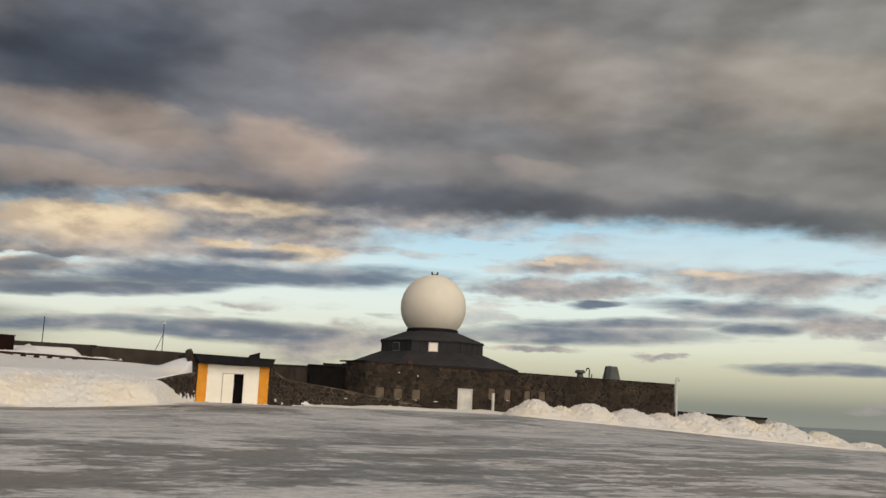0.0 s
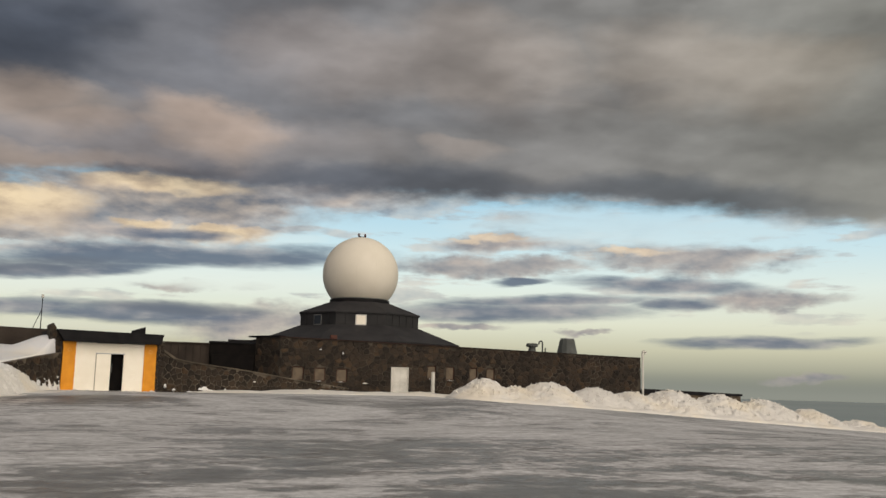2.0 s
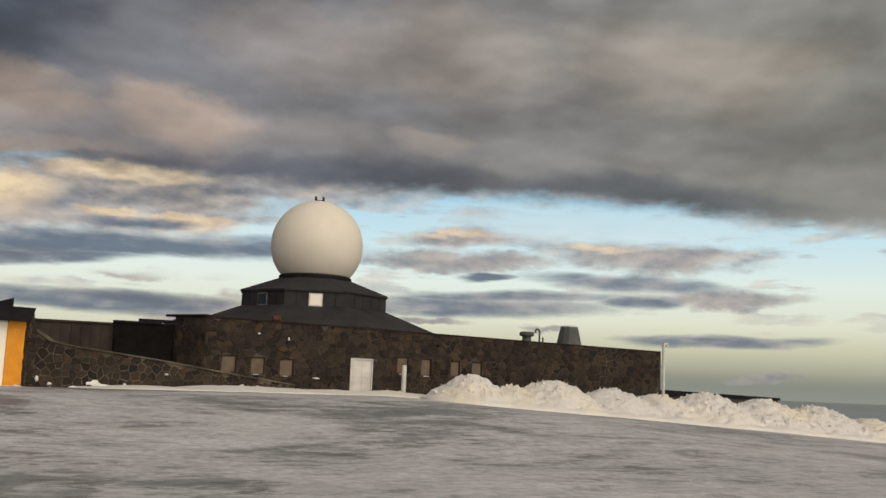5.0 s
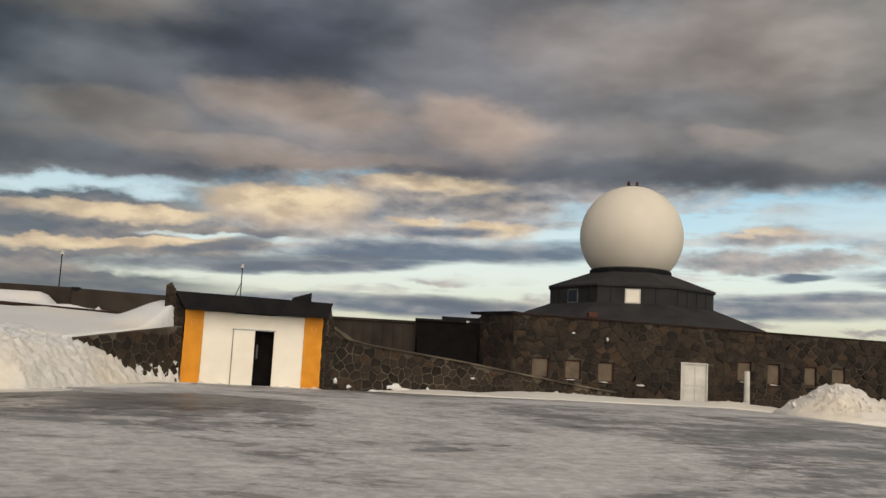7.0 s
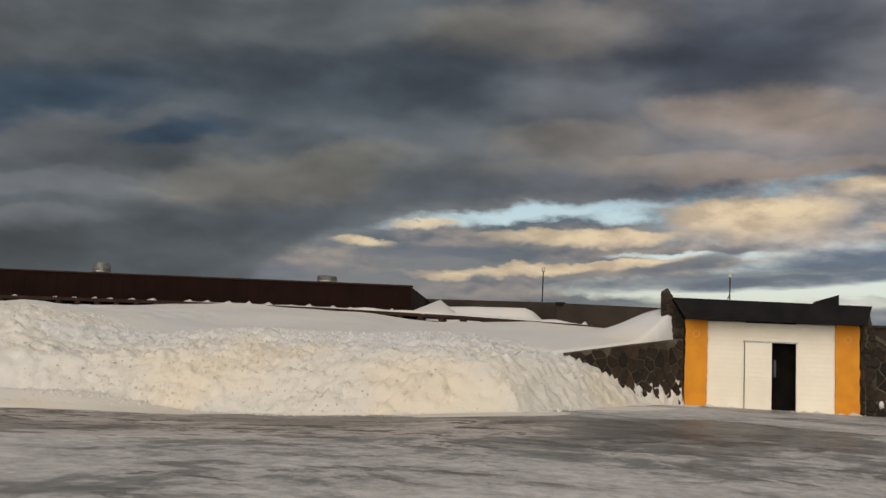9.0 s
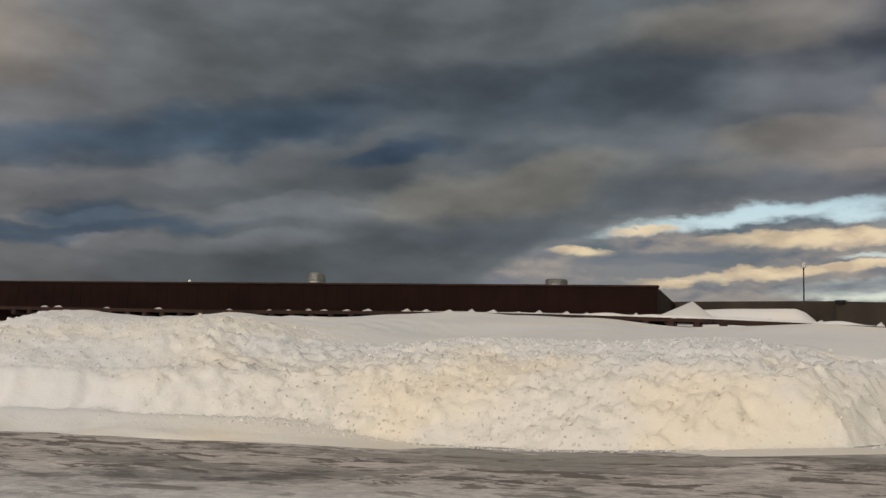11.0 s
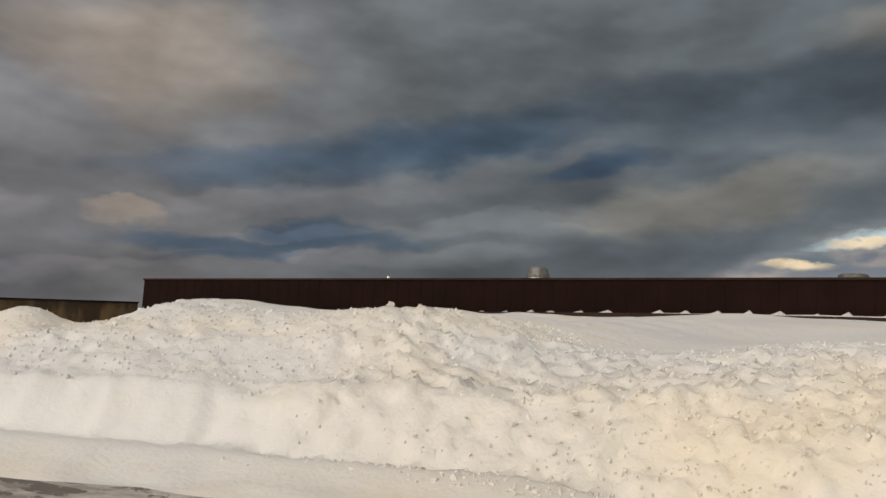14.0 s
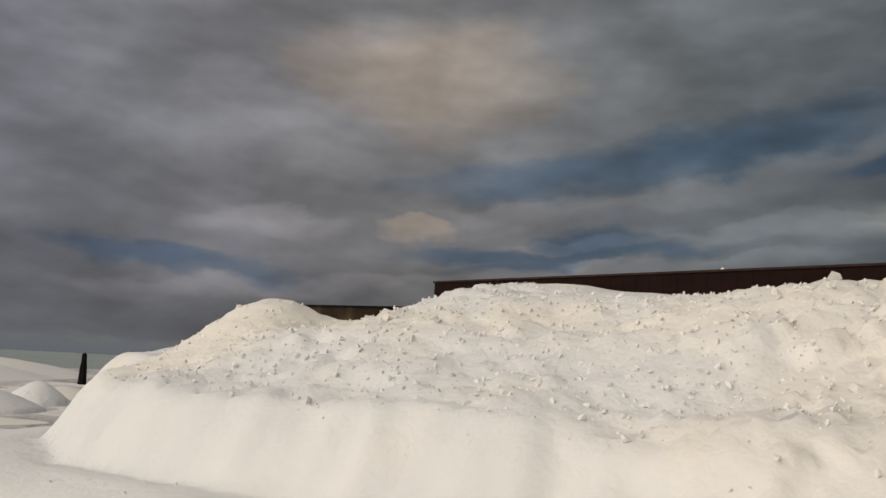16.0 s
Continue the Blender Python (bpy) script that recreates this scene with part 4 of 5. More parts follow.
# ---- retaining walls ----
def wall_line(name, label, a, b, top, low_z, thick, seed, size):
    """A rubble wall from a to b on the plan, its face to the right-hand side of that way."""
    d = Vector((b[0] - a[0], b[1] - a[1]))
    L = d.length
    rz = math.degrees(math.atan2(d.y, d.x))
    t = thing(name, label, "wall", (a[0], a[1], 0), rz)
    n = 10
    core = bmesh.new()
    for i in range(n):
        u0, u1 = L * i / n, L * (i + 1) / n
        prism(core, [(u0, 0), (u1, 0), (u1, thick), (u0, thick)], low_z, [top(u0) - 0.02, top(u1) - 0.02, top(u1) - 0.02, top(u0) - 0.02])
    bmesh.ops.remove_doubles(core, verts=core.verts, dist=0.001)
    part("core", core, MORTAR_TAN, t)
    return t, L


def right_top(u):
    pts = ((0.0, 2.98), (0.5, 2.4), (1.8, 2.16), (5.8, 1.75), (8.2, 1.45), (11.0, 1.1), (14.5, 0.72))
    for (a, za), (b, zb) in zip(pts, pts[1:]):
        if u <= b:
            return za + (zb - za) * max(u - a, 0) / (b - a)
    return pts[-1][1]


def left_top(u):
    return 1.83 + 0.62 * u / 4.6


right_wall, RL = wall_line("retaining_wall", "dark rubble-stone retaining wall sloping down from the hut", (-15.15, -6.05), (-2.9, -0.15), right_top, -0.2, 0.5, 5, 0.42)
for i in range(24):
    u0, u1 = 0.25 + (RL - 0.3) * i / 24, 0.25 + (RL - 0.3) * (i + 1) / 24
    z0, z1 = right_top(u0), right_top(u1)
    cap = prism(bmesh.new(), [(u0, -0.10), (u1, -0.10), (u1, 0.52), (u0, 0.52)], 0.0, [z0 + 0.05, z1 + 0.05, z1 + 0.05, z0 + 0.05])
    for v in cap.verts:
        if v.co.z == 0.0:
            v.co.z = right_top(v.co.x) - 0.018
    part("coping", cap, MORTAR_TAN, right_wall)
left_wall, LL = wall_line("wing_wall", "dark rubble-stone wing wall banked with snow", (-22.35, -11.3), (-20.1, -7.2), left_top, -0.2, 0.45, 6, 0.42)

# ---- the long brown building ----
FACE_A, FACE_B = Vector((-32.45, -0.23)), Vector((-63.0, -9.75))
d = (FACE_B - FACE_A)
LONG, LONG_RZ = d.length, math.degrees(math.atan2(d.y, d.x))
long_house = thing("long_building", "long low dark-brown metal-clad building half buried in snow", "building", (-32.45, -0.23, 0), LONG_RZ)
part("wall", prism(bmesh.new(), [(0, 0), (LONG, 0), (LONG, -9), (0, -9)], 0.5, [4.46, 4.5, 4.3, 4.25]), BROWN, long_house)
for i in range(int(LONG / 0.5)):
    part("rib", boxed((0.02 + i * 0.5, 0.0, 2.6), (0.05 + i * 0.5, 0.010, 4.42)), BROWN, long_house)
for i in range(8):
    part("rib", boxed((-0.022, -0.5 - i * 0.5, 2.6), (0.0, -0.45 - i * 0.5, 4.3)), BROWN_GREY, long_house)
part("coping", boxed((-0.05, -0.3, 4.46), (LONG + 0.05, 0.05, 4.53), 0.01), EAVE, long_house, "rusty brown metal roof edge")


def eave_z(u):
    """Height of the eave board's top along the face; it falls towards the building's near end and beyond."""
    return 3.40 - 0.0011 * (u - 7.0) ** 2 if u < 16 else 3.31


def board(u0, u1, y0, y1, z0, z1):
    bm = bmesh.new()
    ring = [[bm.verts.new((u, y, eave_z(u) + z)) for y, z in ((y0, z0), (y1, z0), (y1, z1), (y0, z1))] for u in (u0, u1)]
    for i in range(4):
        bm.faces.new((ring[0][i], ring[0][(i + 1) % 4], ring[1][(i + 1) % 4], ring[1][i]))
    bm.faces.new(ring[0]), bm.faces.new(ring[1][::-1])
    return bm


for u0, u1 in ((-8.0, -2.0), (-1.98, 4.0), (4.02, 10.0), (10.02, 18.0), (18.02, LONG - 2)):
    part("eave_board", board(u0, u1, 0.03, 0.95, -0.13, 0.0), EAVE, long_house, "weathered eave board of the buried lean-to")
for u0, u1 in ((-8.0, -3.5), (-3.48, 1.5)):
    part("lower_board", board(u0, u1, 0.9, 1.02, -0.34, -0.28), EAVE, long_house)
for i in range(42):
    u = -7.6 + i * 0.86
    part("rafter", boxed((u, 0.1, eave_z(u) - 0.34), (u + 0.26, 1.0, eave_z(u) - 0.133), 0.05), EAVE, long_house)


def ventilator(label, at, rings, rim, curb=0.0):
    t = thing("roof_ventilator", label, "vent", at)
    part("base", lathe(bmesh.new(), [(rim, -curb), (rim, 0.10), (rim * 0.62, 0.16), (rim * 0.6, rings[0][1])], 18), BLACK, t)
    part("cap", lathe(bmesh.new(), rings, 18), GALVANISED, t)
    part("band", lathe(bmesh.new(), [(rings[1][0] + 0.012, rings[1][1] - 0.03), (rings[1][0] + 0.02, rings[1][1]), (rings[1][0] + 0.012, rings[1][1] + 0.03)], 18, cap=False), STEEL, t)


ventilator("bell-shaped galvanised ventilator on the brown building's roof", (-47.17, -2.38, 4.30), [(0.28, 0.36), (0.40, 0.44), (0.41, 0.55), (0.35, 0.77), (0.27, 0.86), (0.08, 0.89)], 0.46, 0.1)
ventilator("wide squat steel ventilator on the brown building's roof", (-38.74, 3.54, 4.37), [(0.44, 0.55), (0.48, 0.60), (0.48, 0.82), (0.42, 0.87), (0.2, 0.89)], 0.6, 0.2)
whole("roof_lamp", lathe(bmesh.new(), [(0.03, -0.12), (0.03, 0.05), (0.07, 0.06), (0.055, 0.12), (0.02, 0.15)], 12), WHITE_PAINT, "small white dome lamp on the brown roof edge", "lamp", (-51.93, -5.3, 4.56))

rear = thing("rear_building", "brown-grey rear building behind the drifts", "building")
part("wall", prism(bmesh.new(), [(-27.7, 5.0), (-20.5, 5.0), (-20.5, 12), (-27.7, 12)], 1.0, [4.3, 4.12, 4.3, 4.5]), BROWN_GREY, rear)
part("low_wall", prism(bmesh.new(), [(-37.0, 5.6), (-27.7, 5.6), (-27.7, 12), (-37.0, 12)], 1.0, [4.42, 4.36, 4.5, 4.5]), BROWN_GREY, rear)
part("coping", boxed((-27.75, 4.9, 4.2), (-27.4, 5.3, 4.34)), BLACK, rear)


def mast(name, label, at, h, stay):
    t = thing(name, label, "mast", at)
    part("pole", rod(bmesh.new(), (0, 0, 0), (0, 0, h), 0.05, 0.035, 8), BLACK, t)
    part("head", rod(bmesh.new(), (0, 0, h - 0.02), (0, 0, h + 0.25), 0.12, 0.10, 8), DOOR_PAINT, t)
    if stay:
        part("stay", rod(bmesh.new(), (-2.4, 0, 0), (0, 0, h * 0.86), 0.025, seg=6), BLACK, t)
    else:
        part("crossarm", rod(bmesh.new(), (-0.3, 0, h * 0.6), (0.3, 0, h * 0.6), 0.03, seg=6), BLACK, t)


mast("antenna_mast", "thin dark mast with a slanting stay behind the hut", (-22.9, 26.5, 0.3), 7.4, True)
mast("signal_mast", "thin grey pole with a pale lamp head behind the drift", (-33.2, 20.0, -0.1), 7.4, False)

gate = thing("yard_wall", "stained concrete yard wall stepping down beyond the building", "wall")
part("wall", prism(bmesh.new(), [(-63.1, -9.9), (-62.45, -16.6), (-62.9, -16.65), (-63.6, -9.9)], 0.2, [3.46, 3.04, 3.04, 3.46]), YARD, gate)
cap = prism(bmesh.new(), [(-63.0, -9.9), (-62.38, -16.7), (-63.0, -16.75), (-63.7, -9.9)], 0.0, [3.53, 3.11, 3.11, 3.53])
for v in cap.verts:
    if v.co.z == 0.0:
        v.co.z = 3.463 if v.co.y > -12 else 3.043
part("coping", cap, BLACK, gate)
cairn = bmesh.new()
lathe(cairn, [(0.16, -0.2), (0.13, 0.3), (0.12, 0.55), (0.09, 0.75), (0.085, 0.98), (0.03, 1.04)], 7)
whole("marker_cairn", cairn, DARK, "slim dark stone marker standing in far snow", "marker", (-64.4, -21.95, 0.05))


# ---- snow ----
FOOT = [(-20.15, -7.3), (-20.8, -9.2), (-21.3, -12.6), (-22.2, -15.7), (-23.8, -16.9), (-26.0, -17.7), (-28.0, -17.9), (-30.2, -18.9), (-32.5, -20.2), (-34.7, -21.4), (-36.6, -22.9), (-38.4, -24.0), (-40.6, -24.1), (-43.5, -23.0), (-46.5, -21.6), (-60.0, -21.0), (-80.0, -23.0)]


def foot_distance(x, y):
    """Distance into the bank from its foot (negative outside), and how far along the foot the nearest place is."""
    best, at = 1e9, 0.0
    for i, ((ax, ay), (bx, by)) in enumerate(zip(FOOT, FOOT[1:])):
        dx, dy = bx - ax, by - ay
        u = min(max(((x - ax) * dx + (y - ay) * dy) / (dx * dx + dy * dy), 0), 1)
        d = math.hypot(x - ax - u * dx, y - ay - u * dy)
        if d < best - 1e-6:
            best, at = d, i + u
            sign = 1 if (x - ax) * dy - (y - ay) * dx > 0 else -1
    return best * sign, at


def bell(x, y, cx, cy, rx, ry):
    return math.exp(-((x - cx) / rx) ** 2 - ((y - cy) / ry) ** 2)


def bank_z(x, y):
    d, s = foot_distance(x, y)
    base = ground_z(x, y)
    wide = 2.2 * ease((-37.5 - x) / 2)
    reach = 1.4 + wide + 0.5 * hills(x, y, 0.45) + 0.28 * hills(x, y, 1.6)
    apron = (0.10 * ease((d + reach) / 0.5) + 0.26 * ease((d + 0.75 * reach) / (0.8 * reach))) * ease((-28.5 - x) / 3) * ease((x + 47) / 5)
    # behind the wing wall the drift lies level with its top
    u = ((x + 22.35) * 2.25 + (y + 11.3) * 4.1) / 21.87
    off = (-(x + 22.35) * 4.1 + (y + 11.3) * 2.25) / 4.677
    if u > -0.25 and off > 0.1:
        lift = 1.86 + 0.62 * min(max(u, 0), 1.0) + min(0.075 * off, 0.5) + 0.85 * ease((u - 0.6) / 0.5) * ease((3.4 - off) / 2.6)
        shelf = ease((u + 0.25) / 0.3) * ease((off - 0.1) / 0.25)
    else:
        lift, shelf = 0.0, 0.0
    if y > -6.9 and x > -20.6:
        return base - 0.6, -4.0
    if d <= 0 and not shelf:
        return base + apron - 0.08 * ease((-d - 1.2 - wide) / 0.5) - 0.5 * ease((-d - 2.2 - wide) / 0.6), d
    d = max(d, 0.001)
    steep = 2.1 - 0.9 * ease((-29.0 - x) / 5.0) - 0.7 * ease((x + 25) / 2)
    front = 1.42 + 0.1 * hills(x, y, 0.3) - 0.2 * ease((-29.5 - x) / 3.0) + 0.3 * ease((-35.5 - x) / 2.0) * ease((x + 43.5) / 2.0)
    h = front * (1 - (1 - min(d / steep, 1)) ** 1.6)
    # towards the west the plough has cut a smooth upright face under the loose snow
    cut = ease((-33.0 - x) / 2.5) * ease((x + 46) / 3)
    scrape = 0.10 * noise.noise((s * 14.0, 0.4, 2.0)) + 0.10 * noise.noise((s * 3.1, 0.9, 5.0)) + 0.05 * hills(x, y, 2.2)
    lip = (1.06 + 0.14 * hills(x, y, 0.55) + 0.05 * hills(x, y, 1.7)) * ease((d + 0.1 + 0.6 * scrape) / 0.9) + 0.48 * ease((d - 0.4) / 2.2)
    h += (lip - h) * cut
    h = max(h, apron)
    back = ease((d - 1.4) / 10.0)
    rise = 1.68 * (0.25 * ease((d - 1.2) / 3.0) + 0.75 * min(max((d - 2.0) / 13.5, 0), 1)) * ease((x + 75) / 12)
    z = base * (1 - back) + h + rise
    z += 0.24 * bell(x, y, -35.6, -17.6, 1.7, 1.6) + 0.30 * bell(x, y, -39.9, -18.9, 1.2, 1.3) - 0.34 * bell(x, y, -40.1, -20.8, 0.9, 0.8) - 0.6 * bell(x, y, -43.0, -19.6, 1.7, 1.3) - 0.1 * bell(x, y, -43.5, -20.0, 1.2, 2.0) 
    z += 0.62 * bell(x, y, -41.6, -21.5, 1.15, 0.9) - 1.1 * bell(x, y, -48.5, -17.0, 5.0, 5.0)
    # the drift laps evenly against the eave of the long building
    along = -(x + 32.45) * 0.9547 - (y + 0.23) * 0.2975
    away = (x + 32.45) * 0.2975 - (y + 0.23) * 0.9547
    if -9 < along < 31:
        level = eave_z(along) - 0.10 - 0.24 * ease((along - 8) / 7) - 0.20 * ease((1.5 - along) / 2) - 0.09 * max(away - 1, 0) + 0.03 * hills(x, y, 0.8) + 0.12 * bell(along, 0, 7.0, 0, 1.5, 1) * ease((3 - away) / 2)
        z += (level - z) * ease((10.5 - away) / 5.5) * ease((along + 9) / 3) * ease((31 - along) / 10)
    if shelf:
        z = z * (1 - shelf) + max(z, lift) * shelf if d > 0.01 else lift * shelf + base * (1 - shelf)
        d = max(d, 6.0 * shelf)
    return z, d


def broken(x, y, z, d, rough, seed):
    """How far the plough's rubble throws the surface out at a place; no height where the snow lies smooth."""
    west = ease((-33.5 - x) / 3.0)
    lump = ease((d + 0.2) / 0.5) * ease((5.5 + west - d) / 2.5) * rough * (1.45 - west * (1.05 - 0.35 * ease((d - 0.5) / 0.7))) * (1.0 - 0.5 * ease((-39.5 - x) / 1.5))
    if lump <= 0.01:
        return 0.0, 0.0, None
    p = Vector((x * 1.1, y * 1.1, z * 1.6 + seed))
    cell = noise.voronoi(p * 4.0)[0]
    up = 0.0
    # broken slabs, each tipped to a height of its own
    for size, tall in ((3.4, 0.035), (6.0, 0.045)):
        q = noise.voronoi(p * size)[1][0]
        up += tall * min(lump, 1.2) * (noise.cell(q * 37.0) - 0.45) * ease((hills(x + size, y, 0.6) + 0.35) / 0.4)
    up += lump * (0.06 * noise.noise(p) + 0.035 * abs(noise.noise(p * 2.1)) + 0.085 * min(cell[1] - cell[0], 0.6) + 0.07 * abs(noise.noise(p * 5.3)) + 0.04 * noise.noise(p * 8.1) - 0.08)
    return lump * 0.06 * noise.noise(p * 3.1 + Vector((5, 1, 7))), lump * 0.08 * noise.noise(p * 3.1 + Vector((1, 8, 3))), up


def snow_sheet(name, label, x0, x1, y0, y1, step, height, material, seed, rough=1.0, category="snow bank"):
    """A drift as a fine sheet over a stretch of the plan; lumpy where it has been ploughed."""
    nx, ny = int((x1 - x0) / step), int((y1 - y0) / step)
    verts, idx, faces = [], {}, []
    for j in range(ny + 1):
        for i in range(nx + 1):
            x, y = x0 + i * step, y0 + j * step
            z, d = height(x, y)
            dx, dy, dz = broken(x, y, z, d, rough, seed)
            if dz is not None:
                x, y, z = x + dx, y + dy, z + dz
            else:
                z += 0.03 * hills(x, y, 0.5)
            idx[i, j] = len(verts)
            verts.append((x, y, z))
    for j in range(ny):
        for i in range(nx):
            quad = (idx[i, j], idx[i + 1, j], idx[i + 1, j + 1], idx[i, j + 1])
            if max(verts[q][2] - ground_z(verts[q][0], verts[q][1]) for q in quad) > -0.1:
                faces.append(quad)
    me = bpy.data.meshes.new(name)
    me.from_pydata(verts, [], faces)
    me.materials.append(material)
    me.shade_smooth()
    ob = new(name, me)
    return tagged(ob, label, category, kind="stuff")


snow_sheet("snow_bank", "high ploughed snow bank with a smooth drift behind", -66, -19.4, -28.5, 3.4, 0.085, bank_z, SNOW, 1)


def pile_z(x, y):
    """Ploughed heaps along the front of the wing, thinning out beyond its end."""
    h = 0.0
    for cx, cy, rx, ry, k in PILES:
        r = math.hypot((x - cx) / rx, (y - cy) / ry)
        h = max(h, k * (1 - min(r, 1) ** 1.35))
    base = ground_z(x, y)
    return (base + h, 1.5 * (h - 0.25) / 0.8) if h > 0.02 else (base - 0.3, -1.0)


PILES = [(4.3, -6.0, 2.6, 2.6, 1.50), (8.6, -6.0, 3.4, 3.0, 1.62), (6.4, -6.0, 3.0, 2.8, 1.15), (12.0, -6.0, 3.6, 3.2, 1.50), (14.5, -6.4, 3.4, 3.0, 1.45), (17.3, -6.4, 3.8, 3.4, 1.78), (20.9, -6.6, 4.0, 3.4, 1.78), (24.2, -6.8, 4.2, 3.4, 1.72), (27.8, -7.0, 3.4, 3.0, 1.35), (31.5, -7.5, 3.4, 2.6, 0.8), (1.6, -2.4, 3.2, 1.5, 0.30), (-5.5, -2.9, 5.0, 2.0, 0.30), (-10.5, -4.4, 5.0, 1.5, 0.14), (-1.5, -2.2, 4.0, 1.6, 0.22)]
snow_sheet("snow_heap", "ploughed heaps of snow in front of the stone wing", -17, 36, -11, -0.55, 0.12, pile_z, SNOW, 7, 1.2)


FAR = [(-53.5, -23.6, 1.2, 0.8, 0.55), (-51.0, -24.6, 1.6, 1.2, 0.45), (-56.5, -22.9, 1.6, 1.1, 0.30), (-68.5, -26.0, 6.0, 3.6, 0.62), (-74.0, -25.5, 8.0, 5.0, 0.72)]


def far_z(x, y):
    h = max(k * (1 - min(math.hypot((x - cx) / rx, (y - cy) / ry), 1) ** 1.4) for cx, cy, rx, ry, k in FAR)
    base = ground_z(x, y)
    return (base + h, 0.6 * h) if h > 0.02 else (base - 0.3, -1.0)


def rear_z(x, y):
    return 3.05 + 0.98 * ease((y - 3.0) / 2.0) * ease((-27.7 - x) / 1.5) + 0.12 * hills(x, y, 0.35), -1.0


snow_sheet("rear_drift", "smooth drift lying against the rear building", -37, -24, 2.6, 5.58, 0.3, rear_z, SNOW_CLEAN, 3)
snow_sheet("snow_heap", "low far heaps of snow beside the stone marker", -84, -47, -31, -20, 0.15, far_z, SNOW, 9, category="snow heap")


def clods(name, label, count, seed, spots):
    """Broken lumps of frozen snow lying on the heaps."""
    rnd = random.Random(seed)
    verts, faces = [], []
    ico = bmesh.new()
    bmesh.ops.create_icosphere(ico, subdivisions=1, radius=1.0)
    ball = [v.co.copy() for v in ico.verts]
    tris = [[v.index for v in f.verts] for f in ico.faces]
    ico.free()
    for n in range(count):
        x, y, z, r = spots(rnd)
        z -= 0.05 * r
        turn = Euler((rnd.uniform(0, 6), rnd.uniform(0, 6), rnd.uniform(0, 6))).to_matrix()
        sx, sy, sz = rnd.uniform(0.7, 1.4), rnd.uniform(0.6, 1.2), rnd.uniform(0.45, 0.8)
        k = len(verts)
        for v in ball:
            p = turn @ Vector((v.x * sx, v.y * sy, v.z * sz)) * r * rnd.uniform(0.5, 1.35)
            verts.append((x + p.x, y + p.y, z + p.z))
        faces += [[k + i for i in t] for t in tris]
    me = bpy.data.meshes.new(name)
    me.from_pydata(verts, [], faces)
    me.materials.append(SNOW_CLOD)
    return tagged(new(name, me), label, "snow lumps", kind="stuff")


def on_bank(rnd):
    while True:
        x, y = rnd.uniform(-44, -21), rnd.uniform(-24, -11)
        z, d = bank_z(x, y)
        west = ease((-33 - x) / 2)
        if not -0.5 < d < 5.5 - 0.7 * (1 - west) or (west > 0.5 and d < 0.7 and rnd.random() < 0.93):
            continue
        if rnd.random() < 0.35 + 0.65 * ease((x + 33) / 3) * ease((-24 - x) / 2) + 0.65 * west * ease((d - 0.6) / 1.0) * ease((x + 41) / 2):
            r = (0.009 + 0.026 * rnd.random() ** 2) * (1.0 - 0.15 * west)
            if rnd.random() < 0.015:
                r += 0.05 * rnd.random()
            dx, dy, dz = broken(x, y, z, d, 1.0, 1)
            return x + dx, y + dy, z + (dz or 0.0), r


def on_heap(rnd):
    while True:
        x, y = rnd.uniform(2, 31), rnd.uniform(-10, -3)
        z, d = pile_z(x, y)
        if d > 0.3:
            dx, dy, dz = broken(x, y, z, d, 1.2, 7)
            return x + dx, y + dy, z + (dz or 0.0), rnd.uniform(0.03, 0.07) * (1.8 if rnd.random() < 0.08 else 1)


clods("snow_clods", "broken lumps of frozen snow on the bank", 15000, 21, on_bank)
clods("snow_clods", "broken lumps of frozen snow on the heaps", 3000, 22, on_heap)

# stones of the walls
mason(house, rubble(26.2, lambda u: parapet(u - 7.4) - 0.01, lambda u: 0.05, 0.46, 17, [(a + 7.4, b + 7.4, c, d) for a, b, c, d in front_holes], 1.7), 12, Matrix.Translation((-7.4, 0.0, 0)), 300, lambda s: abs(s[0][0] - 7.0))
side_run = Vector((-7.4 + 8.65, 0.02 - 2.0)).length
side_turn = math.degrees(math.atan2(0.02 - 2.0, -7.4 + 8.65))
mason(house, rubble(side_run, lambda u: 3.96, lambda u: 0.6, 0.46, 13), 14, pose(-8.65, 2.0, 0, 0, 0, side_turn), 0)
mason(right_wall, rubble(RL, right_top, lambda u: 0.2, 0.40, 5), 15, Matrix.Identity(4))
mason(left_wall, rubble(LL, left_top, lambda u: 0.2, 0.40, 6), 16, Matrix.Identity(4))


# ---- snow stuck to the masonry ----
def plastered(name, label, at, rz, spots, seed):
    """Flat splashes of snow clinging to a wall's face; spots are (run, height, half width, half height)."""
    rnd = random.Random(seed)
    verts, faces = [], []
    for u, z, ru, rz_, tilt in ((*s, 0.0)[:5] for s in spots):
        n, k = 11, len(verts)
        verts.append((u, -0.125, z))
        for ring, out in ((0.62, -0.115), (1.0, -0.02)):
            for i in range(n):
                a = 2 * math.pi * i / n
                q = ring * rnd.uniform(0.65, 1.2)
                p, s = ru * q * math.cos(a), rz_ * q * math.sin(a)
                verts.append((u + p * math.cos(tilt) - s * math.sin(tilt), out, z + p * math.sin(tilt) + s * math.cos(tilt)))
        faces += [(k, k + 1 + i, k + 1 + (i + 1) % n) for i in range(n)]
        faces += [(k + 1 + i, k + 1 + n + i, k + 1 + n + (i + 1) % n, k + 1 + (i + 1) % n) for i in range(n)]
    me = bpy.data.meshes.new(name)
    me.from_pydata(verts, [], faces)
    me.materials.append(SNOW_CLEAN)
    me.shade_smooth()
    ob = new(name, me)
    ob.matrix_world = pose(at[0], at[1], 0, 0, 0, rz)
    return tagged(ob, label, "snow", kind="stuff")


rnd = random.Random(41)


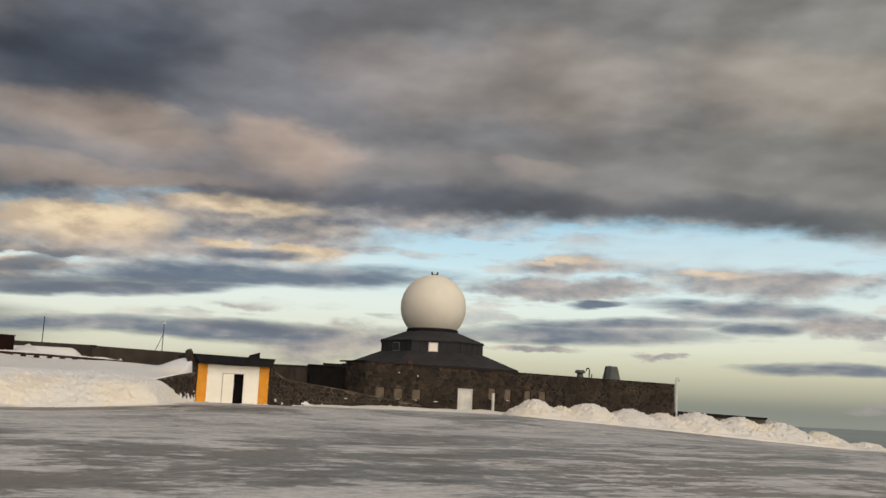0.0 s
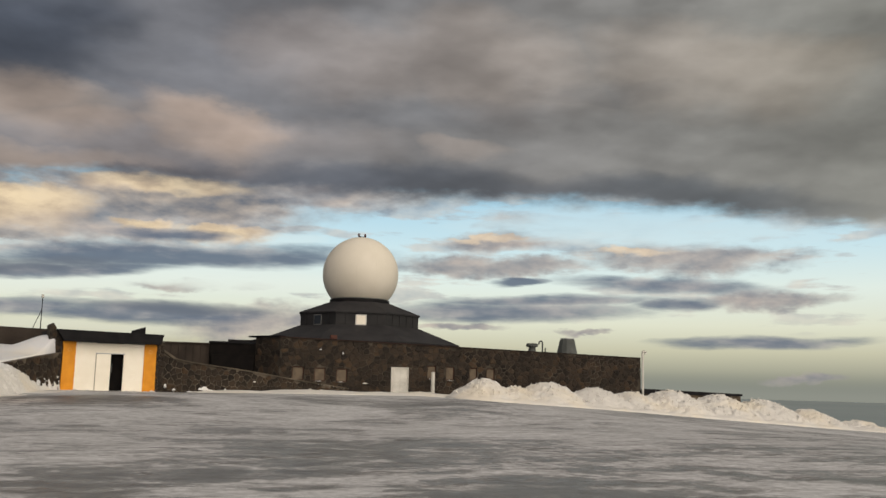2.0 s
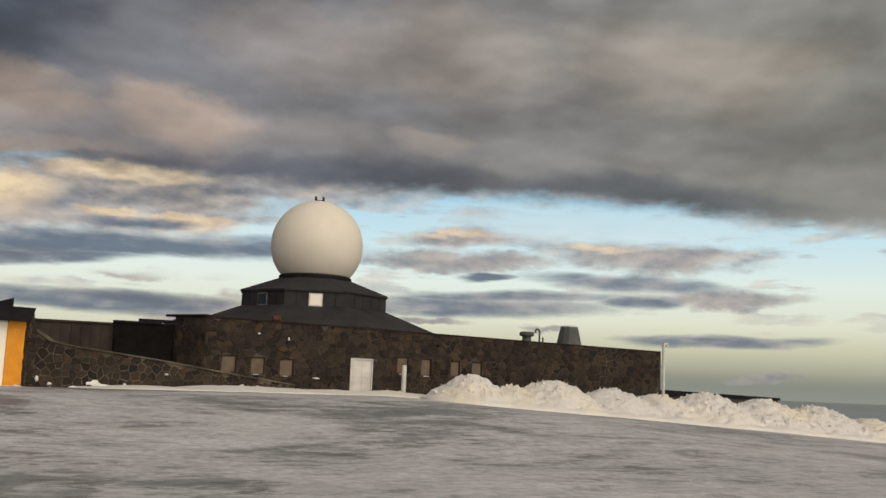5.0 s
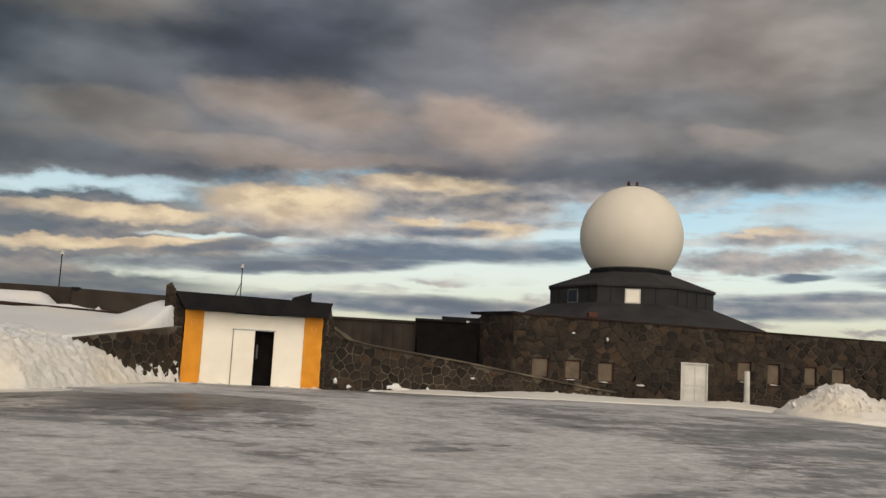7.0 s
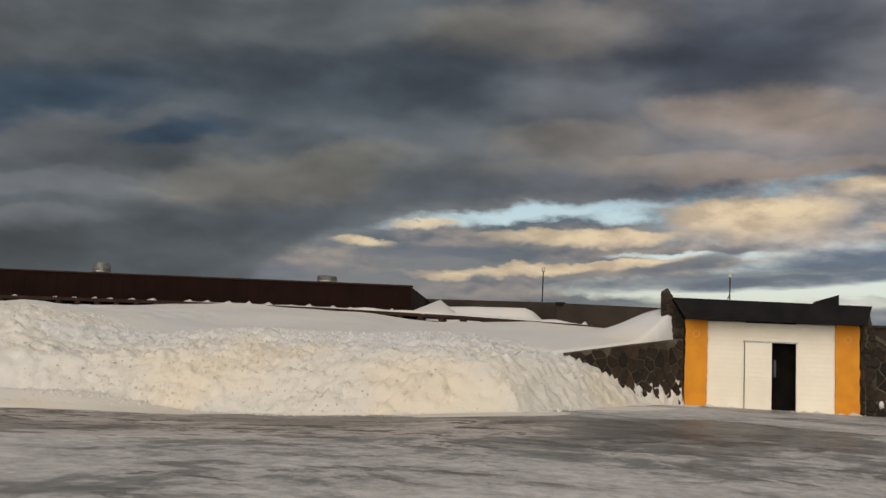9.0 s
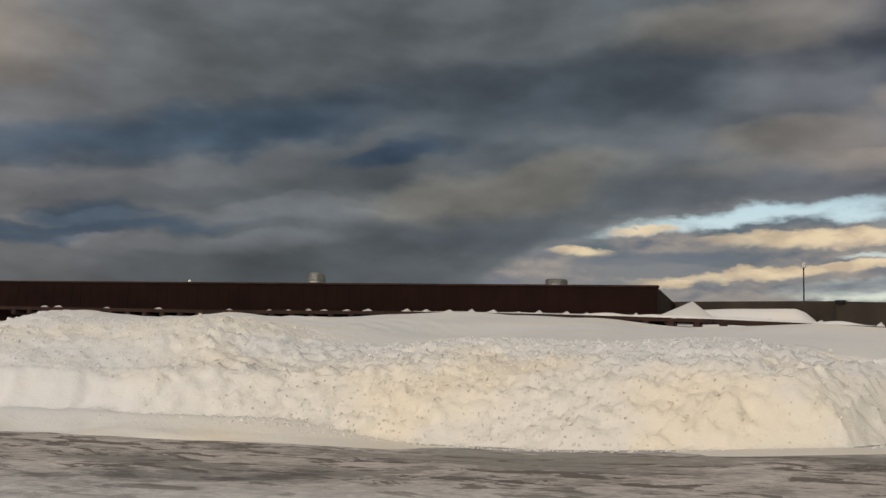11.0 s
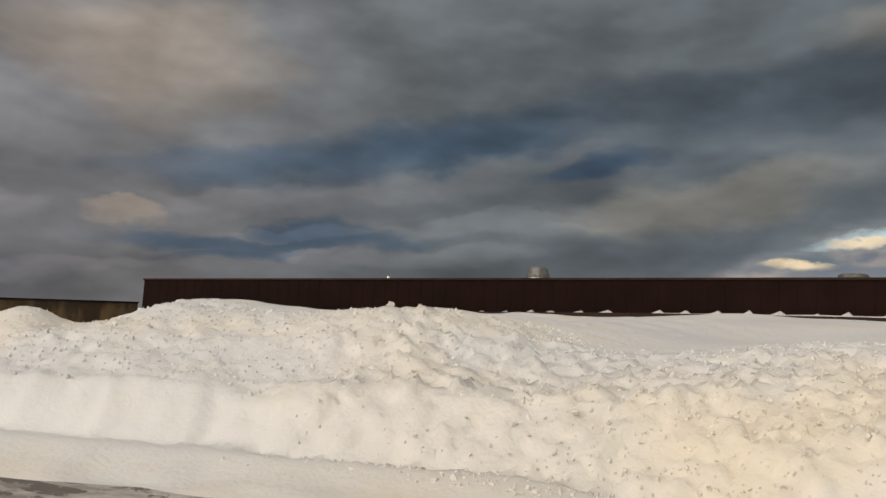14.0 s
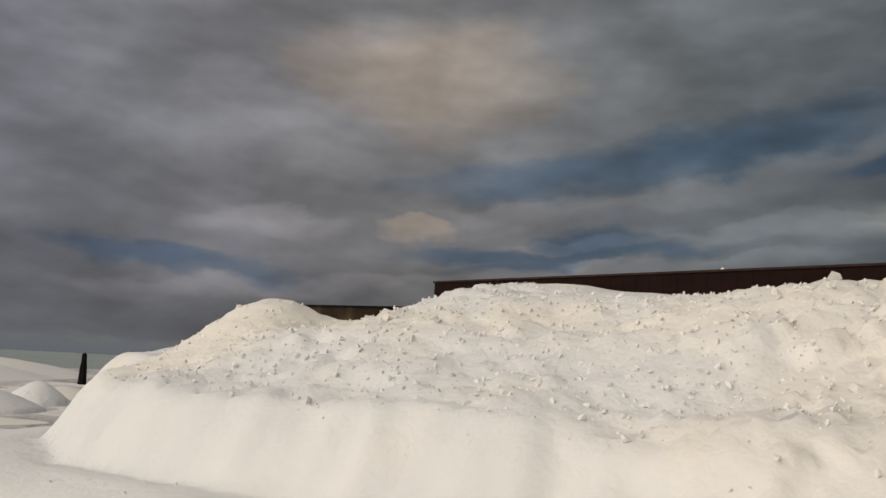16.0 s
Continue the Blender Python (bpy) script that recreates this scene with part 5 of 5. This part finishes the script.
def caked(name, label, at, rz, length, crust, seed, rough=1.0):
    """Snow packed into a wall's joints: a thin wavy crust out of which the stones stand; crust(u, z) is how thick it lies, in metres."""
    step, bottom, rows = 0.035, 0.1, 46
    verts, faces = [], []
    n = int(length / step)
    for i in range(n + 1):
        for j in range(rows + 1):
            u, z = i * step, bottom + j * step
            t = crust(u, z) + rough * 0.05 * noise.noise((u * 4.1, z * 2.6, seed)) + rough * 0.03 * noise.noise((u * 11.0, z * 8.0, seed + 3))
            verts.append((u, -t, z))
    for i in range(n):
        for j in range(rows):
            k = i * (rows + 1) + j
            quad = (k, k + rows + 1, k + rows + 2, k + 1)
            if max(-verts[q][1] for q in quad) > 0.0:
                faces.append(quad)
    me = bpy.data.meshes.new(name)
    me.from_pydata(verts, [], faces)
    me.materials.append(SNOW_CLEAN)
    me.shade_smooth()
    ob = new(name, me)
    ob.matrix_world = pose(at[0], at[1], 0, 0, 0, rz)
    return tagged(ob, label, "snow", kind="stuff")


def wing_crust(u, z):
    high = 0.55 + 0.55 * ease((u - 1.0) / 3.0)
    return 0.05 - 0.11 * (z - 0.55) / high if u > 0.6 else -0.1


def foot_crust(u, z):
    return 0.02 - 0.30 * (z - 0.42) + 0.14 * noise.noise((u * 0.9, 0, 8))


caked("wall_snow", "lacy snow packed between the wing wall's stones", (-22.35, -11.3), math.degrees(math.atan2(4.1, 2.25)), LL, wing_crust, 1.0)
caked("wall_snow", "scraps of snow along the retaining wall's foot", (-15.15, -6.05), math.degrees(math.atan2(5.9, 12.25)), RL, foot_crust, 5.0, 0.5)
spots = [(x0 + 7.4 + 0.3, z0 - 0.0, 0.22, 0.025) for x0, x1, z0, z1 in WINDOWS[:5]] + [(4.1, 3.1, 0.06, 0.1), (5.6, 1.2, 0.25, 0.05), (2.6, 3.3, 0.08, 0.06)]
plastered("wall_snow", "thin snow on the window sills", (-7.4, 0.0), 0.0, spots, 44)

spots = [(2.9, 0.66, 0.36, 0.15), (3.3, 0.55, 0.3, 0.1), (0.45, 0.80, 0.08, 0.13), (1.0, 0.62, 0.13, 0.07), (5.5, 0.52, 0.4, 0.09), (6.3, 1.15, 0.1, 0.05), (4.3, 0.62, 0.08, 0.12), (8.2, 0.5, 0.5, 0.08), (2.0, 0.5, 0.25, 0.06)]
plastered("wall_snow", "splashes of snow clinging to the retaining wall's foot", (-15.15, -6.05), math.degrees(math.atan2(5.9, 12.25)), spots, 45)

# snow caught on ledges
def ledge_snow(name, label, at, rz, bits):
    """Little peaked drifts lying on a ledge: (run, depth from the ledge's front, height, half width, half depth, lift)."""
    verts, faces = [], []
    for u, v, z, ru, rv, h in bits:
        k = len(verts)
        ring = [(u + ru * c, v + rv * s, z) for c, s in ((-1, -0.6), (-0.3, -1), (0.5, -1), (1, -0.4), (0.9, 0.7), (0.2, 1), (-0.8, 0.8))]
        verts += ring + [(u - 0.2 * ru, v, z + h)]
        faces += [(k + i, k + (i + 1) % 7, k + 7) for i in range(7)]
    me = bpy.data.meshes.new(name)
    me.from_pydata(verts, [], faces)
    me.materials.append(SNOW_CLEAN)
    me.shade_smooth()
    ob = new(name, me)
    ob.matrix_world = pose(at[0], at[1], 0, 0, 0, rz)
    return tagged(ob, label, "snow", kind="stuff")


bits = []
for i in range(42):
    u = -7.1 + i * 0.86
    if rnd.random() < (0.95 if i < 30 else 0.5):
        big = 1.0 if i < 22 else 0.7
        bits.append((u + rnd.uniform(-0.12, 0.12), 0.66, eave_z(u) - 0.005, big * rnd.uniform(0.14, 0.26), 0.26, big * rnd.uniform(0.09, 0.16)))
strip = bmesh.new()
rows = []
for i in range(70):
    u = -8.0 + i * 0.25
    h = (0.09 * ease((10 - u) / 12) + 0.015) * (1 + 0.9 * hills(u, 0, 0.9)) * ease((u + 8.0) / 2.5)
    rows.append([strip.verts.new((u, v, eave_z(u) + z)) for v, z in ((0.02, -0.005), (0.02, h * 1.3), (0.5, h * 1.2), (0.84, h * 0.7), (0.93, -0.005))])
for lo, hi in zip(rows, rows[1:]):
    for i in range(4):
        strip.faces.new((lo[i], lo[i + 1], hi[i + 1], hi[i]))
whole("eave_snow", strip, SNOW_CLEAN, "smooth band of snow lying on the buried lean-to", "snow", (-32.45, -0.23, 0), LONG_RZ, kind="stuff", smooth=True)
ledge_snow("ledge_snow", "small peaked drifts between the rafters of the buried eave", (-32.45, -0.23), LONG_RZ, bits)
ledge_snow("ledge_snow", "drift banked against the end of the brown building", (-32.45, -0.23), LONG_RZ, [(-0.9, -1.0, 3.3, 1.2, 2.0, 0.75)])
bits = [(11.3 + i * 0.3, 0.12, right_top(11.3 + i * 0.3) - 0.01, 0.3, 0.2, rnd.uniform(0.05, 0.10)) for i in range(8)] + [(u, 0.15, right_top(u) - 0.01, 0.16, 0.15, 0.07) for u in (2.2, 4.3, 5.1, 6.9, 7.7)]
ledge_snow("ledge_snow", "snow lying on the retaining wall's lower end", (-15.15, -6.05), math.degrees(math.atan2(5.9, 12.25)), bits)
bits = [(0.1 + i * 0.33, -0.12 + rnd.uniform(-0.05, 0.1), 0.44, 0.34, 0.3, rnd.uniform(0.06, 0.16)) for i in range(15)]
ledge_snow("ledge_snow", "low drift along the foot of the hut", (-20.04, -7.12), 12.0, bits)
